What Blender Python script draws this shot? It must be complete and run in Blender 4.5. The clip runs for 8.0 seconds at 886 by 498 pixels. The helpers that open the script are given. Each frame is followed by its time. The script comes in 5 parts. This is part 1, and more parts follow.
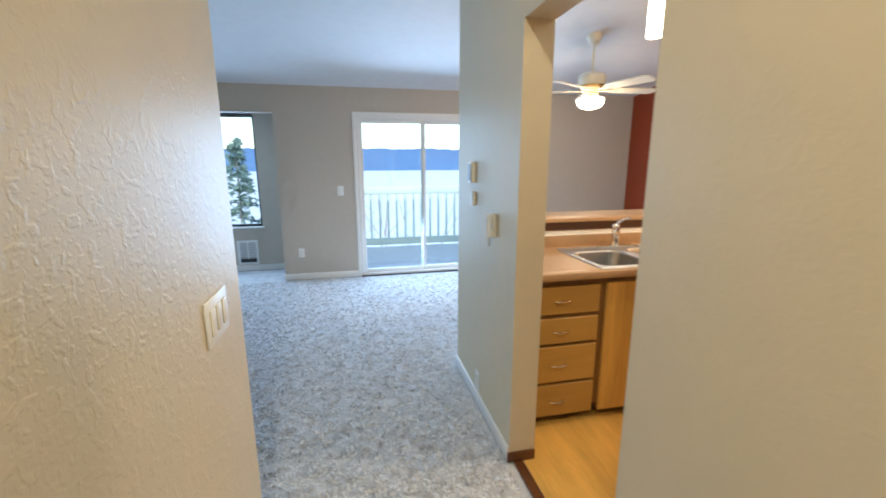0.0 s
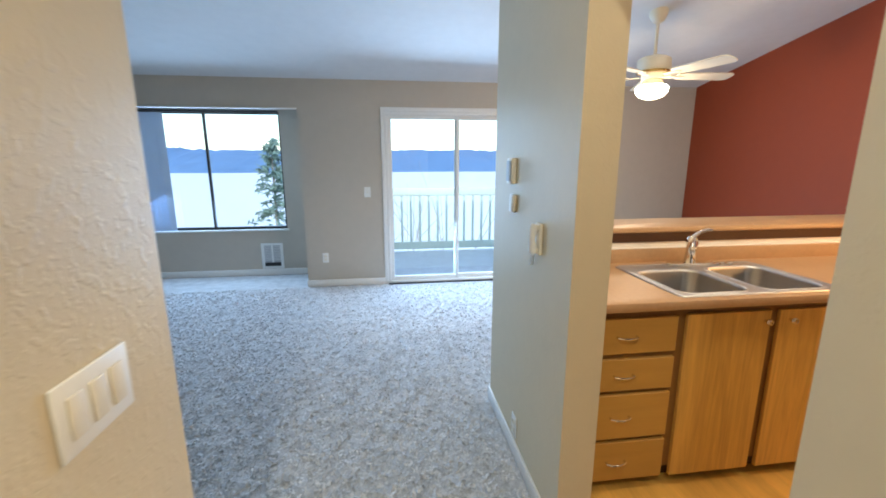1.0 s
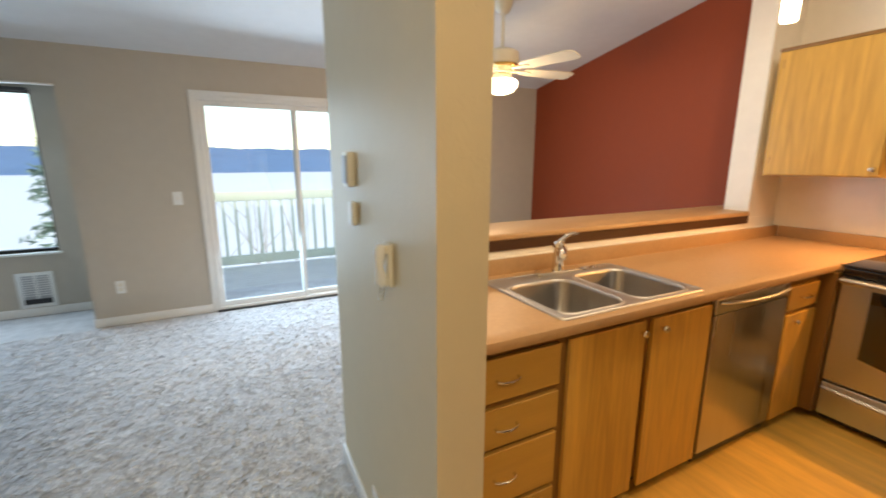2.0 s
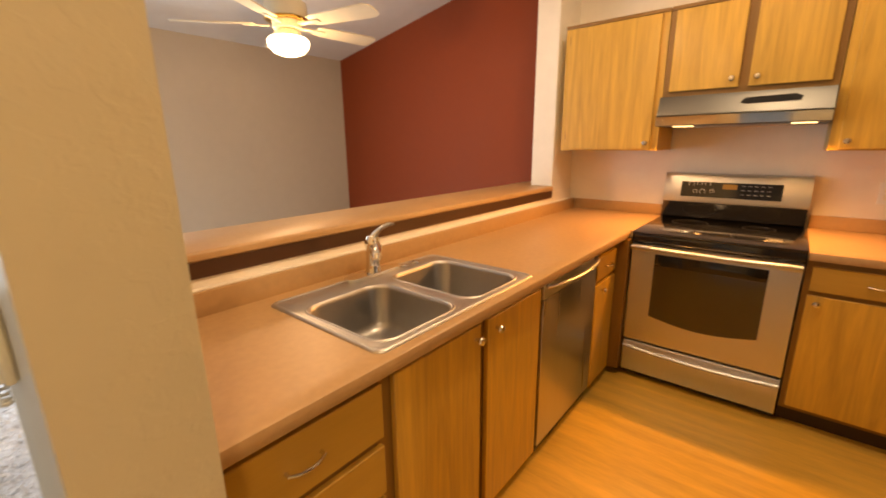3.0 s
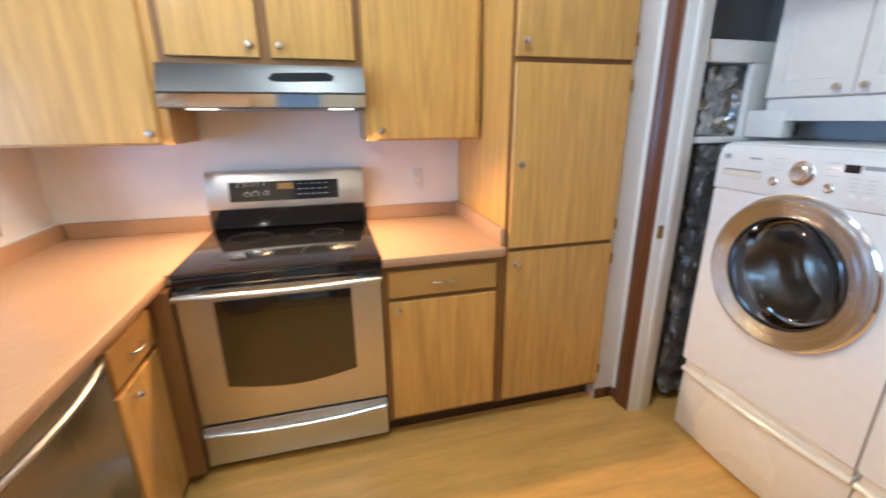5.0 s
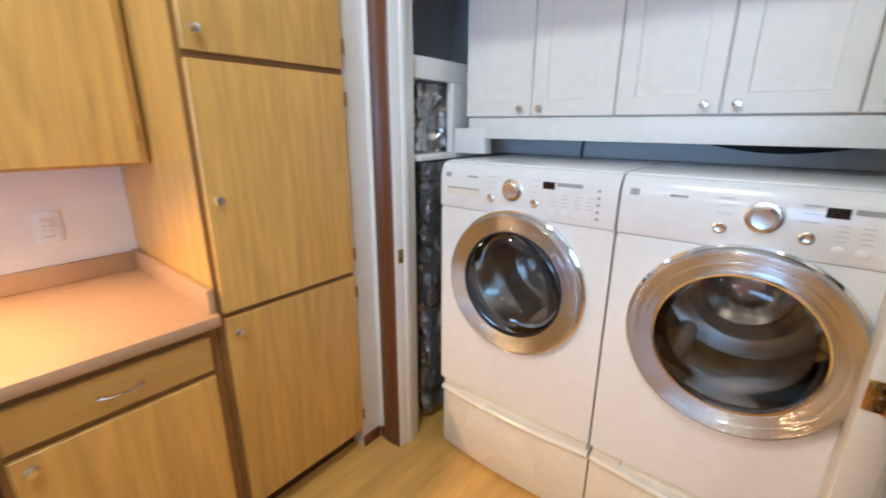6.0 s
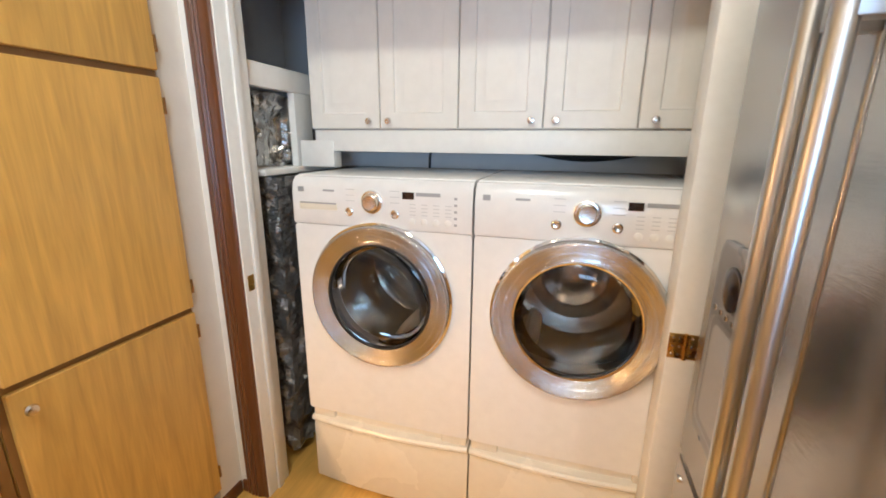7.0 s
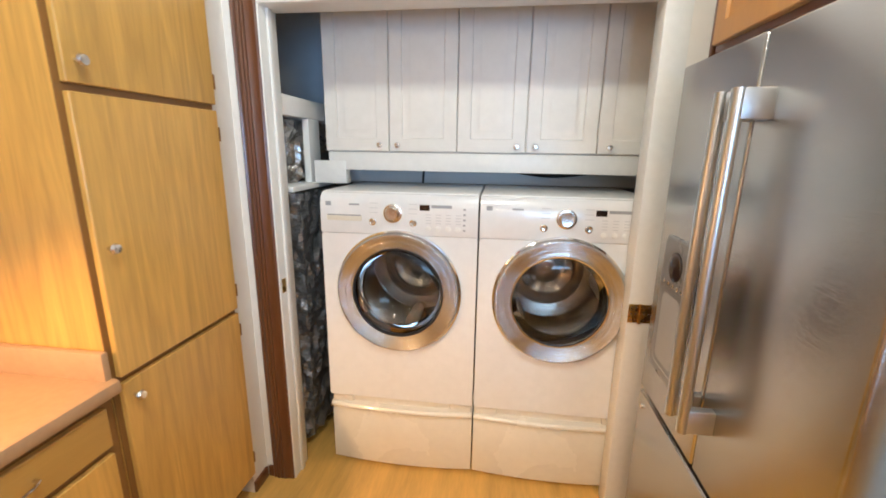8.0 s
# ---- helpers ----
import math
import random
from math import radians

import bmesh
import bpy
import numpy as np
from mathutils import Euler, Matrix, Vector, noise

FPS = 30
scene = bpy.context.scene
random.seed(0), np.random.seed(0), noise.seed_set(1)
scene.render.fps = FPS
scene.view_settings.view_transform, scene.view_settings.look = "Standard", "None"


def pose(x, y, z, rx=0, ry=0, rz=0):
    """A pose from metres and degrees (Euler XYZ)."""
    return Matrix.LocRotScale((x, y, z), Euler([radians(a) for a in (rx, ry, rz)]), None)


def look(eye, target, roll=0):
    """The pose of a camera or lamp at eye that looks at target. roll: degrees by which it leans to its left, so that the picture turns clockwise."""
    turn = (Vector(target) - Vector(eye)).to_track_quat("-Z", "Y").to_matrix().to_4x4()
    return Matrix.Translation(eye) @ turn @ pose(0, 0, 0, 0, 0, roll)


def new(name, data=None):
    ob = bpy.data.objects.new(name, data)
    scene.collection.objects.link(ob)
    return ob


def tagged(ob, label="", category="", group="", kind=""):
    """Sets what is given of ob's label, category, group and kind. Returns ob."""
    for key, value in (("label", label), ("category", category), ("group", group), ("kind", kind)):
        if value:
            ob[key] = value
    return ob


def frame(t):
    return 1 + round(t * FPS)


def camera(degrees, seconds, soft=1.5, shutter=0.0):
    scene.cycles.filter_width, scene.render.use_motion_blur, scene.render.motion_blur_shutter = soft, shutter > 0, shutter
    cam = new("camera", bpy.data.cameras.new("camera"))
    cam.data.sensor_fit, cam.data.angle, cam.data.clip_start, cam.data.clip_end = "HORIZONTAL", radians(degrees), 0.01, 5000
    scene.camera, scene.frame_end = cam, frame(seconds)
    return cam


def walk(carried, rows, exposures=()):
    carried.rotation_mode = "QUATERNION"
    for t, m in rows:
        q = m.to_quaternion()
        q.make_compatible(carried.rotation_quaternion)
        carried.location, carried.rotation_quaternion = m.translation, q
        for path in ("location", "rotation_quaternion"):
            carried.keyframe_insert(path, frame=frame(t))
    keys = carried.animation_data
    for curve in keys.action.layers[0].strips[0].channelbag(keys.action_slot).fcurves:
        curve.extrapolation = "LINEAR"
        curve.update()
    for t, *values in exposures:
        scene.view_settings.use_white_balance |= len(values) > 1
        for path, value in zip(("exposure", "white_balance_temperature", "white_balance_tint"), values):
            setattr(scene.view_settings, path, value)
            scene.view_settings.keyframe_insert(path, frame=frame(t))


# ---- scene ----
cam = camera(93.7, 8.0, soft=1.7, shutter=0.35)
PATH = [
    (0, (-0.005, -0.006, 1.488), (0.416, 1.904, 1.071), -0.1),
    (0.5, (0.029, 0.209, 1.491), (0.256, 2.152, 1.076), -0.0),
    (1, (0.109, 0.431, 1.463), (0.364, 2.372, 1.052), -0.1),
    (1.2, (0.145, 0.526, 1.453), (0.464, 2.459, 1.048), 0.0),
    (2.3, (0.451, 1.026, 1.442), (1.56, 2.636, 1.021), -0.1),
    (2.5, (0.552, 1.087, 1.424), (1.795, 2.593, 0.996), -0.2),
    (3, (0.688, 1.217, 1.405), (2.182, 2.454, 0.92), -0.6),
    (3.5, (0.802, 1.368, 1.447), (2.483, 2.302, 0.897), -0.9),
    (4, (1.042, 1.374, 1.465), (2.865, 1.941, 0.869), -1.1),
    (4.5, (1.333, 1.324, 1.441), (3.244, 1.401, 0.855), -0.7),
    (5, (1.57, 1.269, 1.45), (3.414, 0.774, 0.855), -0.4),
    (5.2, (1.643, 1.247, 1.459), (3.406, 0.505, 0.875), -0.2),
    (6.3, (1.914, 1.01, 1.491), (2.885, -0.649, 0.938), 0.4),
    (6.5, (1.919, 1.01, 1.485), (2.754, -0.727, 0.952), 0.4),
    (7, (1.947, 1.06, 1.48), (2.506, -0.793, 0.977), 0.5),
    (7.5, (2.055, 1.266, 1.507), (2.403, -0.643, 1.025), 0.8),
    (8, (2.158, 1.447, 1.539), (2.418, -0.48, 1.071), 0.8),
]
EXPOSURES = [
    (0.0, 0.40, 6050, 10), (1.2, 0.42, 6150, 10), (2.5, 0.22, 9300, 18), (3.0, 0.26, 10500, 24), (3.5, 0.50, 7700, 14), (4.0, 0.70, 5500, 8), (4.5, 0.80, 5000, 7),
    (5.2, 0.75, 4600, 6), (6.5, 0.84, 5100, 5), (7.0, 0.90, 5450, 7), (8.0, 0.88, 5350, 6),
]
walk(cam, [(t, look(eye, target, roll)) for t, eye, target, roll in PATH], EXPOSURES)

# ---- plan: hall along +y, kitchen to its east, laundry south of the kitchen ----
EAST, NORTH, BAY = 3.90, 5.37, 6.00          # inner faces of the outer walls
HALL_W, HALL_E, KIT_W = -0.35, 0.71, 0.845    # hall faces and the kitchen's west face
SOUTH, LAUN = -0.12, -1.05                   # kitchen south face, laundry back face
SLOPE = 0.18


def ceil_z(y):
    """Height of the vaulted ceiling's underside."""
    return 2.35 + SLOPE * (NORTH - y)


# ---- light ----
world = bpy.data.worlds.new("sky")
scene.world = world
world.use_nodes = True
wn = world.node_tree.nodes
sky = wn.new("ShaderNodeTexSky")
sky.sky_type, sky.sun_disc, sky.sun_elevation, sky.sun_rotation = "NISHITA", False, radians(38), radians(204)
world.node_tree.links.new(sky.outputs[0], wn["Background"].inputs[0])
wn["Background"].inputs[1].default_value = 0.32

sun = new("sun", bpy.data.lights.new("sun", "SUN"))
sun.data.energy, sun.data.angle, sun.data.color = 2.5, radians(0.5), (1.0, 0.93, 0.84)
sun.matrix_basis = look((-9, -20, 17), (0, 0, 0))


def area(name, eye, target, w, h, watts, colour):
    la = new(name, bpy.data.lights.new(name, "AREA"))
    la.data.shape, la.data.size, la.data.size_y, la.data.energy, la.data.color = "RECTANGLE", w, h, watts, colour
    la.matrix_basis = look(eye, target)
    return la


def bulb(name, at, watts, colour, radius=0.03):
    la = new(name, bpy.data.lights.new(name, "POINT"))
    la.data.energy, la.data.color, la.data.shadow_soft_size = watts, colour, radius
    la.location = at
    return la


def spot(name, at, target, watts, colour, angle=120, blend=0.5, radius=0.025):
    la = new(name, bpy.data.lights.new(name, "SPOT"))
    la.data.energy, la.data.color, la.data.shadow_soft_size = watts, colour, radius
    la.data.spot_size, la.data.spot_blend = radians(angle), blend
    la.matrix_basis = look(at, target)
    return la


DAY, WARM, BULB, PEND = (0.47, 0.71, 1.0), (1.0, 0.50, 0.17), (1.0, 0.90, 0.68), (1.0, 0.74, 0.48)
area("sky_through_window", (-2.06, 5.93, 1.34), (-1.5, 2.4, 0.2), 1.7, 1.4, 42, DAY)
area("sky_through_slider", (0.93, 5.30, 1.05), (1.2, 2.0, 0.1), 1.6, 1.9, 64, DAY)
bulb("fan_bulb", (2.29, 3.80, 2.01), 14, (1.0, 0.72, 0.45), 0.08)
for hy in (1.73, 1.20):
    spot("hood_bulb", (3.41, hy, 1.489), (2.78, hy, 0), 29, WARM, 152, 0.45, 0.018)
PENDANTS = ((1.43, 1.86), (2.60, 2.02))
for px, py in PENDANTS:
    bulb("pendant_bulb", (px, py, 2.10), 1.8, PEND, 0.035)
    spot("pendant_downlight", (px, py, 2.052), (px, py - 0.25, 0), 5.2, PEND, 155, 0.6, 0.03)
# both out of view: kitchen one added to brighten floor and laundry, hall one inferred
UNSEEN_CEILING_LAMPS = ((2.2, 1.35), (-0.15, -0.35))
for (cx, cy), watts in zip(UNSEEN_CEILING_LAMPS, (39, 74)):
    spot("unseen_ceiling_bulb", (cx, cy, ceil_z(cy) - 0.13), (cx, cy, 0), watts, BULB, 165, 0.4, 0.1)


# ---- materials ----
def mat(name, colour, rough=0.5, metal=0.0, vary=0.12, scale=8.0, stretch=(1, 1, 1), bump=0.0, bump_scale=60.0, fine=0.05,
        coat=0.0, aniso=0.0, distort=0.0, emit=None, transmission=0.0, each=0.0, detail=4.0, rough_vary=0.08):
    """A principled surface with colour and gloss that vary at two scales, and a fine relief."""
    m = bpy.data.materials.new(name)
    m.use_nodes = True
    t = m.node_tree
    n, l = t.nodes, t.links
    b = n["Principled BSDF"]
    b.inputs["Metallic"].default_value = metal
    b.inputs["Coat Weight"].default_value = coat
    b.inputs["Coat Roughness"].default_value = 0.12
    b.inputs["Anisotropic"].default_value = aniso
    b.inputs["Transmission Weight"].default_value = transmission
    tc = n.new("ShaderNodeTexCoord")
    mp = n.new("ShaderNodeMapping")
    mp.inputs["Scale"].default_value = stretch
    l.new(tc.outputs["Object"], mp.inputs["Vector"])
    vec = mp.outputs["Vector"]
    info = None
    if each:
        info = n.new("ShaderNodeObjectInfo")
        ad = n.new("ShaderNodeVectorMath")
        ad.operation = "MULTIPLY_ADD"
        ad.inputs[1].default_value = (1, 1, 1)
        l.new(vec, ad.inputs[0])
        mu = n.new("ShaderNodeMath")
        mu.operation = "MULTIPLY"
        mu.inputs[1].default_value = 37.0
        l.new(info.outputs["Random"], mu.inputs[0])
        l.new(mu.outputs[0], ad.inputs[2])
        vec = ad.outputs[0]
    big = n.new("ShaderNodeTexNoise")
    big.inputs["Scale"].default_value, big.inputs["Detail"].default_value = scale, detail
    big.inputs["Distortion"].default_value = distort
    l.new(vec, big.inputs["Vector"])
    small = n.new("ShaderNodeTexNoise")
    small.inputs["Scale"].default_value, small.inputs["Detail"].default_value = scale * 9, 3
    l.new(vec, small.inputs["Vector"])
    mix = n.new("ShaderNodeMath")
    mix.operation = "MULTIPLY_ADD"
    mix.inputs[1].default_value = vary * 2
    mix.inputs[2].default_value = 1 - vary
    l.new(big.outputs[0], mix.inputs[0])
    mix2 = n.new("ShaderNodeMath")
    mix2.operation = "MULTIPLY_ADD"
    mix2.inputs[1].default_value = fine * 2
    l.new(small.outputs[0], mix2.inputs[0])
    sub = n.new("ShaderNodeMath")
    sub.operation = "SUBTRACT"
    sub.inputs[1].default_value = fine
    l.new(mix.outputs[0], sub.inputs[0])
    l.new(sub.outputs[0], mix2.inputs[2])
    out = mix2.outputs[0]
    if each:
        e = n.new("ShaderNodeMath")
        e.operation = "MULTIPLY_ADD"
        e.inputs[1].default_value = each * 2
        e.inputs[2].default_value = 1 - each
        l.new(info.outputs["Random"], e.inputs[0])
        f = n.new("ShaderNodeMath")
        f.operation = "MULTIPLY"
        l.new(out, f.inputs[0])
        l.new(e.outputs[0], f.inputs[1])
        out = f.outputs[0]
    sc = n.new("ShaderNodeVectorMath")
    sc.operation = "SCALE"
    sc.inputs[0].default_value = colour
    l.new(out, sc.inputs["Scale"])
    l.new(sc.outputs[0], b.inputs["Base Color"])
    rv = n.new("ShaderNodeMath")
    rv.operation = "MULTIPLY_ADD"
    rv.inputs[1].default_value = rough_vary * 2
    rv.inputs[2].default_value = max(0.02, rough - rough_vary)
    l.new(big.outputs[0], rv.inputs[0])
    l.new(rv.outputs[0], b.inputs["Roughness"])
    if bump:
        bn = n.new("ShaderNodeTexNoise")
        bn.inputs["Scale"].default_value, bn.inputs["Detail"].default_value = bump_scale, 3
        l.new(vec, bn.inputs["Vector"])
        bp = n.new("ShaderNodeBump")
        bp.inputs["Strength"].default_value, bp.inputs["Distance"].default_value = 1.0, bump
        l.new(bn.outputs[0], bp.inputs["Height"])
        l.new(bp.outputs[0], b.inputs["Normal"])
    if emit:
        b.inputs["Emission Color"].default_value = (*emit[:3], 1)
        b.inputs["Emission Strength"].default_value = emit[3]
    return m


def trowel(name, colour, rough, depth):
    """Painted wall with a knocked-down plaster relief: flat raised blotches of two sizes and a fine stipple."""
    m = mat(name, colour, rough, vary=0.05, scale=1.5, fine=0.03)
    t = m.node_tree
    n, l = t.nodes, t.links
    b = n["Principled BSDF"]
    tc = n.new("ShaderNodeTexCoord")
    height = None
    for scale, distort, low, high, share in ((34, 0.6, 0.50, 0.64, 1.0), (80, 0.4, 0.50, 0.66, 0.5), (260, 0.0, 0.2, 0.8, 0.2)):
        no = n.new("ShaderNodeTexNoise")
        no.inputs["Scale"].default_value, no.inputs["Detail"].default_value, no.inputs["Distortion"].default_value = scale, 2, distort
        l.new(tc.outputs["Object"], no.inputs["Vector"])
        ra = n.new("ShaderNodeMapRange")
        ra.interpolation_type = "SMOOTHSTEP"
        ra.inputs["From Min"].default_value, ra.inputs["From Max"].default_value, ra.inputs["To Max"].default_value = low, high, share
        l.new(no.outputs[0], ra.inputs["Value"])
        if height is None:
            height = ra.outputs[0]
        else:
            add = n.new("ShaderNodeMath")
            l.new(height, add.inputs[0])
            l.new(ra.outputs[0], add.inputs[1])
            height = add.outputs[0]
    bp = n.new("ShaderNodeBump")
    bp.inputs["Strength"].default_value, bp.inputs["Distance"].default_value = 0.8, depth
    l.new(height, bp.inputs["Height"])
    l.new(bp.outputs[0], b.inputs["Normal"])
    return m


PAINT = trowel("beige_wall_paint", (0.63, 0.545, 0.385), 0.42, 0.0005)
PAINT_SMOOTH = trowel("beige_wall_paint_smooth", (0.65, 0.555, 0.385), 0.47, 0.00025)
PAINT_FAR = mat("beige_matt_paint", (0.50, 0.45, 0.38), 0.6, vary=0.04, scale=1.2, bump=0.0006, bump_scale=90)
KITCHEN_PAINT = mat("cream_kitchen_paint", (0.80, 0.76, 0.70), 0.42, vary=0.04, scale=1.5, bump=0.0008, bump_scale=60)
RED = mat("brick_red_wall_paint", (0.27, 0.044, 0.009), 0.72, vary=0.06, scale=1.6, bump=0.0005, bump_scale=110)
CEILING = mat("white_ceiling_paint", (0.70, 0.70, 0.70), 0.75, vary=0.03, scale=1.2, bump=0.0012, bump_scale=70)
GREY_PAINT = mat("grey_closet_paint", (0.60, 0.63, 0.66), 0.6, vary=0.06, scale=2)
CARPET = mat("grey_beige_cut_pile_carpet", (0.62, 0.625, 0.64), 0.95, vary=0.36, scale=10, fine=0.22, bump=0.012, bump_scale=130)
PILE = mat("carpet_tufts", (0.76, 0.765, 0.78), 0.95, vary=0.46, scale=16, fine=0.10)
BURNER = mat("dark_burner_print", (0.014, 0.014, 0.014), 0.3, vary=0.1)
WHITE_TRIM = mat("white_gloss_trim", (0.80, 0.79, 0.76), 0.35, vary=0.04, scale=4)
BROWN_TRIM = mat("dark_brown_stained_trim", (0.125, 0.043, 0.013), 0.33, vary=0.12, scale=6, stretch=(9, 9, 0.6), each=0.08, coat=0.2)
OAK = mat("oak_veneer", (0.58, 0.337, 0.075), 0.36, vary=0.40, scale=2.2, stretch=(7, 7, 0.5), fine=0.13, distort=2.2, each=0.07, coat=0.12, bump=0.0004, bump_scale=40)
OAK_FLAT = mat("oak_veneer_level", (0.46, 0.262, 0.06), 0.36, vary=0.14, scale=3.2, stretch=(0.8, 0.8, 9), fine=0.06, each=0.07, coat=0.12)
# browner than the door oak: shade between the fronts is put into the colour
OAK_FRAME = mat("oak_frame_with_shade", (0.23, 0.112, 0.028), 0.42, vary=0.2, scale=3, stretch=(8, 8, 0.6), fine=0.06)
HONEY = mat("honey_maple", (0.58, 0.29, 0.075), 0.32, vary=0.15, scale=3, stretch=(5, 5, 0.8), coat=0.3)
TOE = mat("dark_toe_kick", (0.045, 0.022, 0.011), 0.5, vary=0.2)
LAMINATE = mat("tan_speckled_laminate", (0.44, 0.272, 0.14), 0.40, vary=0.10, scale=5, fine=0.12, rough_vary=0.05)
STEEL = mat("brushed_stainless", (0.60, 0.61, 0.62), 0.33, metal=1.0, vary=0.03, scale=6, fine=0.02, rough_vary=0.03)
# base colour darkened to hold down the lit ceiling's reflection in the hood
HOOD_STEEL = mat("darkened_stainless", (0.13, 0.13, 0.13), 0.36, metal=1.0, vary=0.04, scale=6, fine=0.02, rough_vary=0.03)
FRIDGE_STEEL = mat("brushed_fridge_steel", (0.47, 0.46, 0.44), 0.22, metal=1.0, vary=0.04, scale=12, stretch=(0.5, 0.5, 22), fine=0.03, rough_vary=0.03, bump=0.0003, bump_scale=40)
RIM_STEEL = mat("bright_rim_steel", (0.56, 0.555, 0.55), 0.42, metal=1.0, vary=0.05, scale=6, fine=0.03)
BAR_TRIM = mat("near_black_brown_stain", (0.062, 0.024, 0.009), 0.40, vary=0.25, scale=4, stretch=(0.8, 6, 6), fine=0.1)
RING_STEEL = mat("spun_steel_ring", (0.60, 0.595, 0.585), 0.17, metal=1.0, vary=0.06, scale=8, fine=0.04, rough_vary=0.03)
STEEL_V = mat("brushed_stainless_upright", (0.50, 0.48, 0.45), 0.30, metal=1.0, vary=0.10, scale=2, stretch=(12, 12, 0.5), fine=0.04)
# satin steel of the bowls, their shade put into a darker base
SINK_STEEL = mat("sink_steel_with_shade", (0.35, 0.35, 0.355), 0.36, metal=1.0, vary=0.08, scale=5, fine=0.05)
DRUM_STEEL = mat("polished_drum_steel", (0.62, 0.60, 0.57), 0.2, metal=1.0, vary=0.1, scale=9, fine=0.05)
CHROME = mat("polished_chrome", (0.80, 0.79, 0.77), 0.08, metal=1.0, vary=0.03, rough_vary=0.03)
NICKEL = mat("satin_nickel", (0.72, 0.69, 0.64), 0.22, metal=1.0, vary=0.05)
BRASS = mat("aged_brass", (0.52, 0.32, 0.08), 0.28, metal=1.0, vary=0.2, scale=30)
BLACK_GLASS = mat("black_ceramic_glass", (0.008, 0.008, 0.009), 0.06, vary=0.1, coat=0.5, rough_vary=0.03)
OVEN_GLASS = mat("brown_black_oven_glass", (0.055, 0.036, 0.012), 0.10, vary=0.15, coat=0.4, rough_vary=0.03)
BLACK = mat("black_plastic", (0.015, 0.015, 0.016), 0.4, vary=0.15)
MATT_BLACK = mat("matt_black_plastic", (0.008, 0.008, 0.009), 0.85, vary=0.1)
ENAMEL = mat("white_enamel", (0.80, 0.80, 0.80), 0.22, vary=0.025, scale=3, coat=0.3)
PED_ENAMEL = mat("cream_white_enamel", (0.80, 0.77, 0.69), 0.26, vary=0.025, scale=3, coat=0.3)
CREAM_PLASTIC = mat("ivory_plastic", (0.74, 0.70, 0.60), 0.4, vary=0.04)
WHITE_PLASTIC = mat("white_plastic", (0.78, 0.78, 0.76), 0.38, vary=0.04)
PALE_PRINT = mat("pale_grey_print", (0.55, 0.56, 0.57), 0.5, vary=0.05)
GREY_PRINT = mat("grey_print", (0.36, 0.37, 0.39), 0.5, vary=0.05)
DISPENSER = mat("grey_dispenser_plastic", (0.22, 0.23, 0.245), 0.3, vary=0.08)
LCD = mat("dark_display", (0.02, 0.012, 0.01), 0.12, vary=0.1)
CLOCK = mat("amber_clock_display", (0.10, 0.045, 0.008), 0.3, emit=(1.0, 0.45, 0.08, 0.14))
THERMOFOIL = mat("white_thermofoil", (0.78, 0.75, 0.70), 0.36, vary=0.03, scale=3)
FOIL = mat("crumpled_foil_wrap", (0.60, 0.58, 0.55), 0.22, metal=1.0, vary=0.3, scale=7, bump=0.012, bump_scale=22)
DARK_WRAP = mat("dark_plastic_wrap", (0.22, 0.215, 0.21), 0.2, metal=0.6, vary=0.5, scale=9, stretch=(1, 1, 1.8), bump=0.02, bump_scale=26, coat=0.3)
FAN_WHITE = mat("cream_fan_enamel", (0.72, 0.66, 0.52), 0.4, vary=0.05)
LAMP_GLASS = mat("lit_frosted_bowl", (0.9, 0.85, 0.75), 0.4, emit=(1.0, 0.86, 0.62, 9.0))
PENDANT_GLASS = mat("lit_opal_glass", (0.9, 0.85, 0.75), 0.4, emit=(1.0, 0.84, 0.58, 12.0))
HOOD_LENS = mat("lit_hood_lens", (0.9, 0.8, 0.6), 0.4, emit=(1.0, 0.72, 0.38, 3.0))
RAIL_GREEN = mat("pale_green_painted_rail", (0.66, 0.76, 0.66), 0.55, vary=0.08)
DECK = mat("weathered_deck", (0.66, 0.68, 0.66), 0.75, vary=0.15, scale=4)
# sky glare on the water is painted as a pale base colour
WATER = mat("lake_water_glare_in_colour", (0.62, 0.66, 0.70), 0.4, vary=0.06, scale=0.02)
# distance haze is put into the hills' blue base colour
HILL = mat("hills_haze_in_colour", (0.10, 0.20, 0.36), 0.95, vary=0.25, scale=0.012)
BANK = mat("grassy_bank", (0.09, 0.11, 0.06), 0.9, vary=0.3, scale=0.8)
# bark and needles: backlit glare and haze are put in as paler colour
BARK = mat("bark", (0.34, 0.33, 0.30), 0.9, vary=0.3, scale=6, stretch=(3, 3, 0.5))
NEEDLES = mat("needles_paled_by_glare", (0.17, 0.27, 0.24), 0.7, vary=0.35, scale=2)
BLIND = mat("pale_blue_vertical_blind", (0.48, 0.60, 0.78), 0.6, vary=0.06)
BRONZE = mat("dark_bronze_aluminium", (0.06, 0.06, 0.06), 0.45, metal=0.6, vary=0.1)
OUTSIDE = mat("outer_siding", (0.45, 0.45, 0.42), 0.8, vary=0.1)


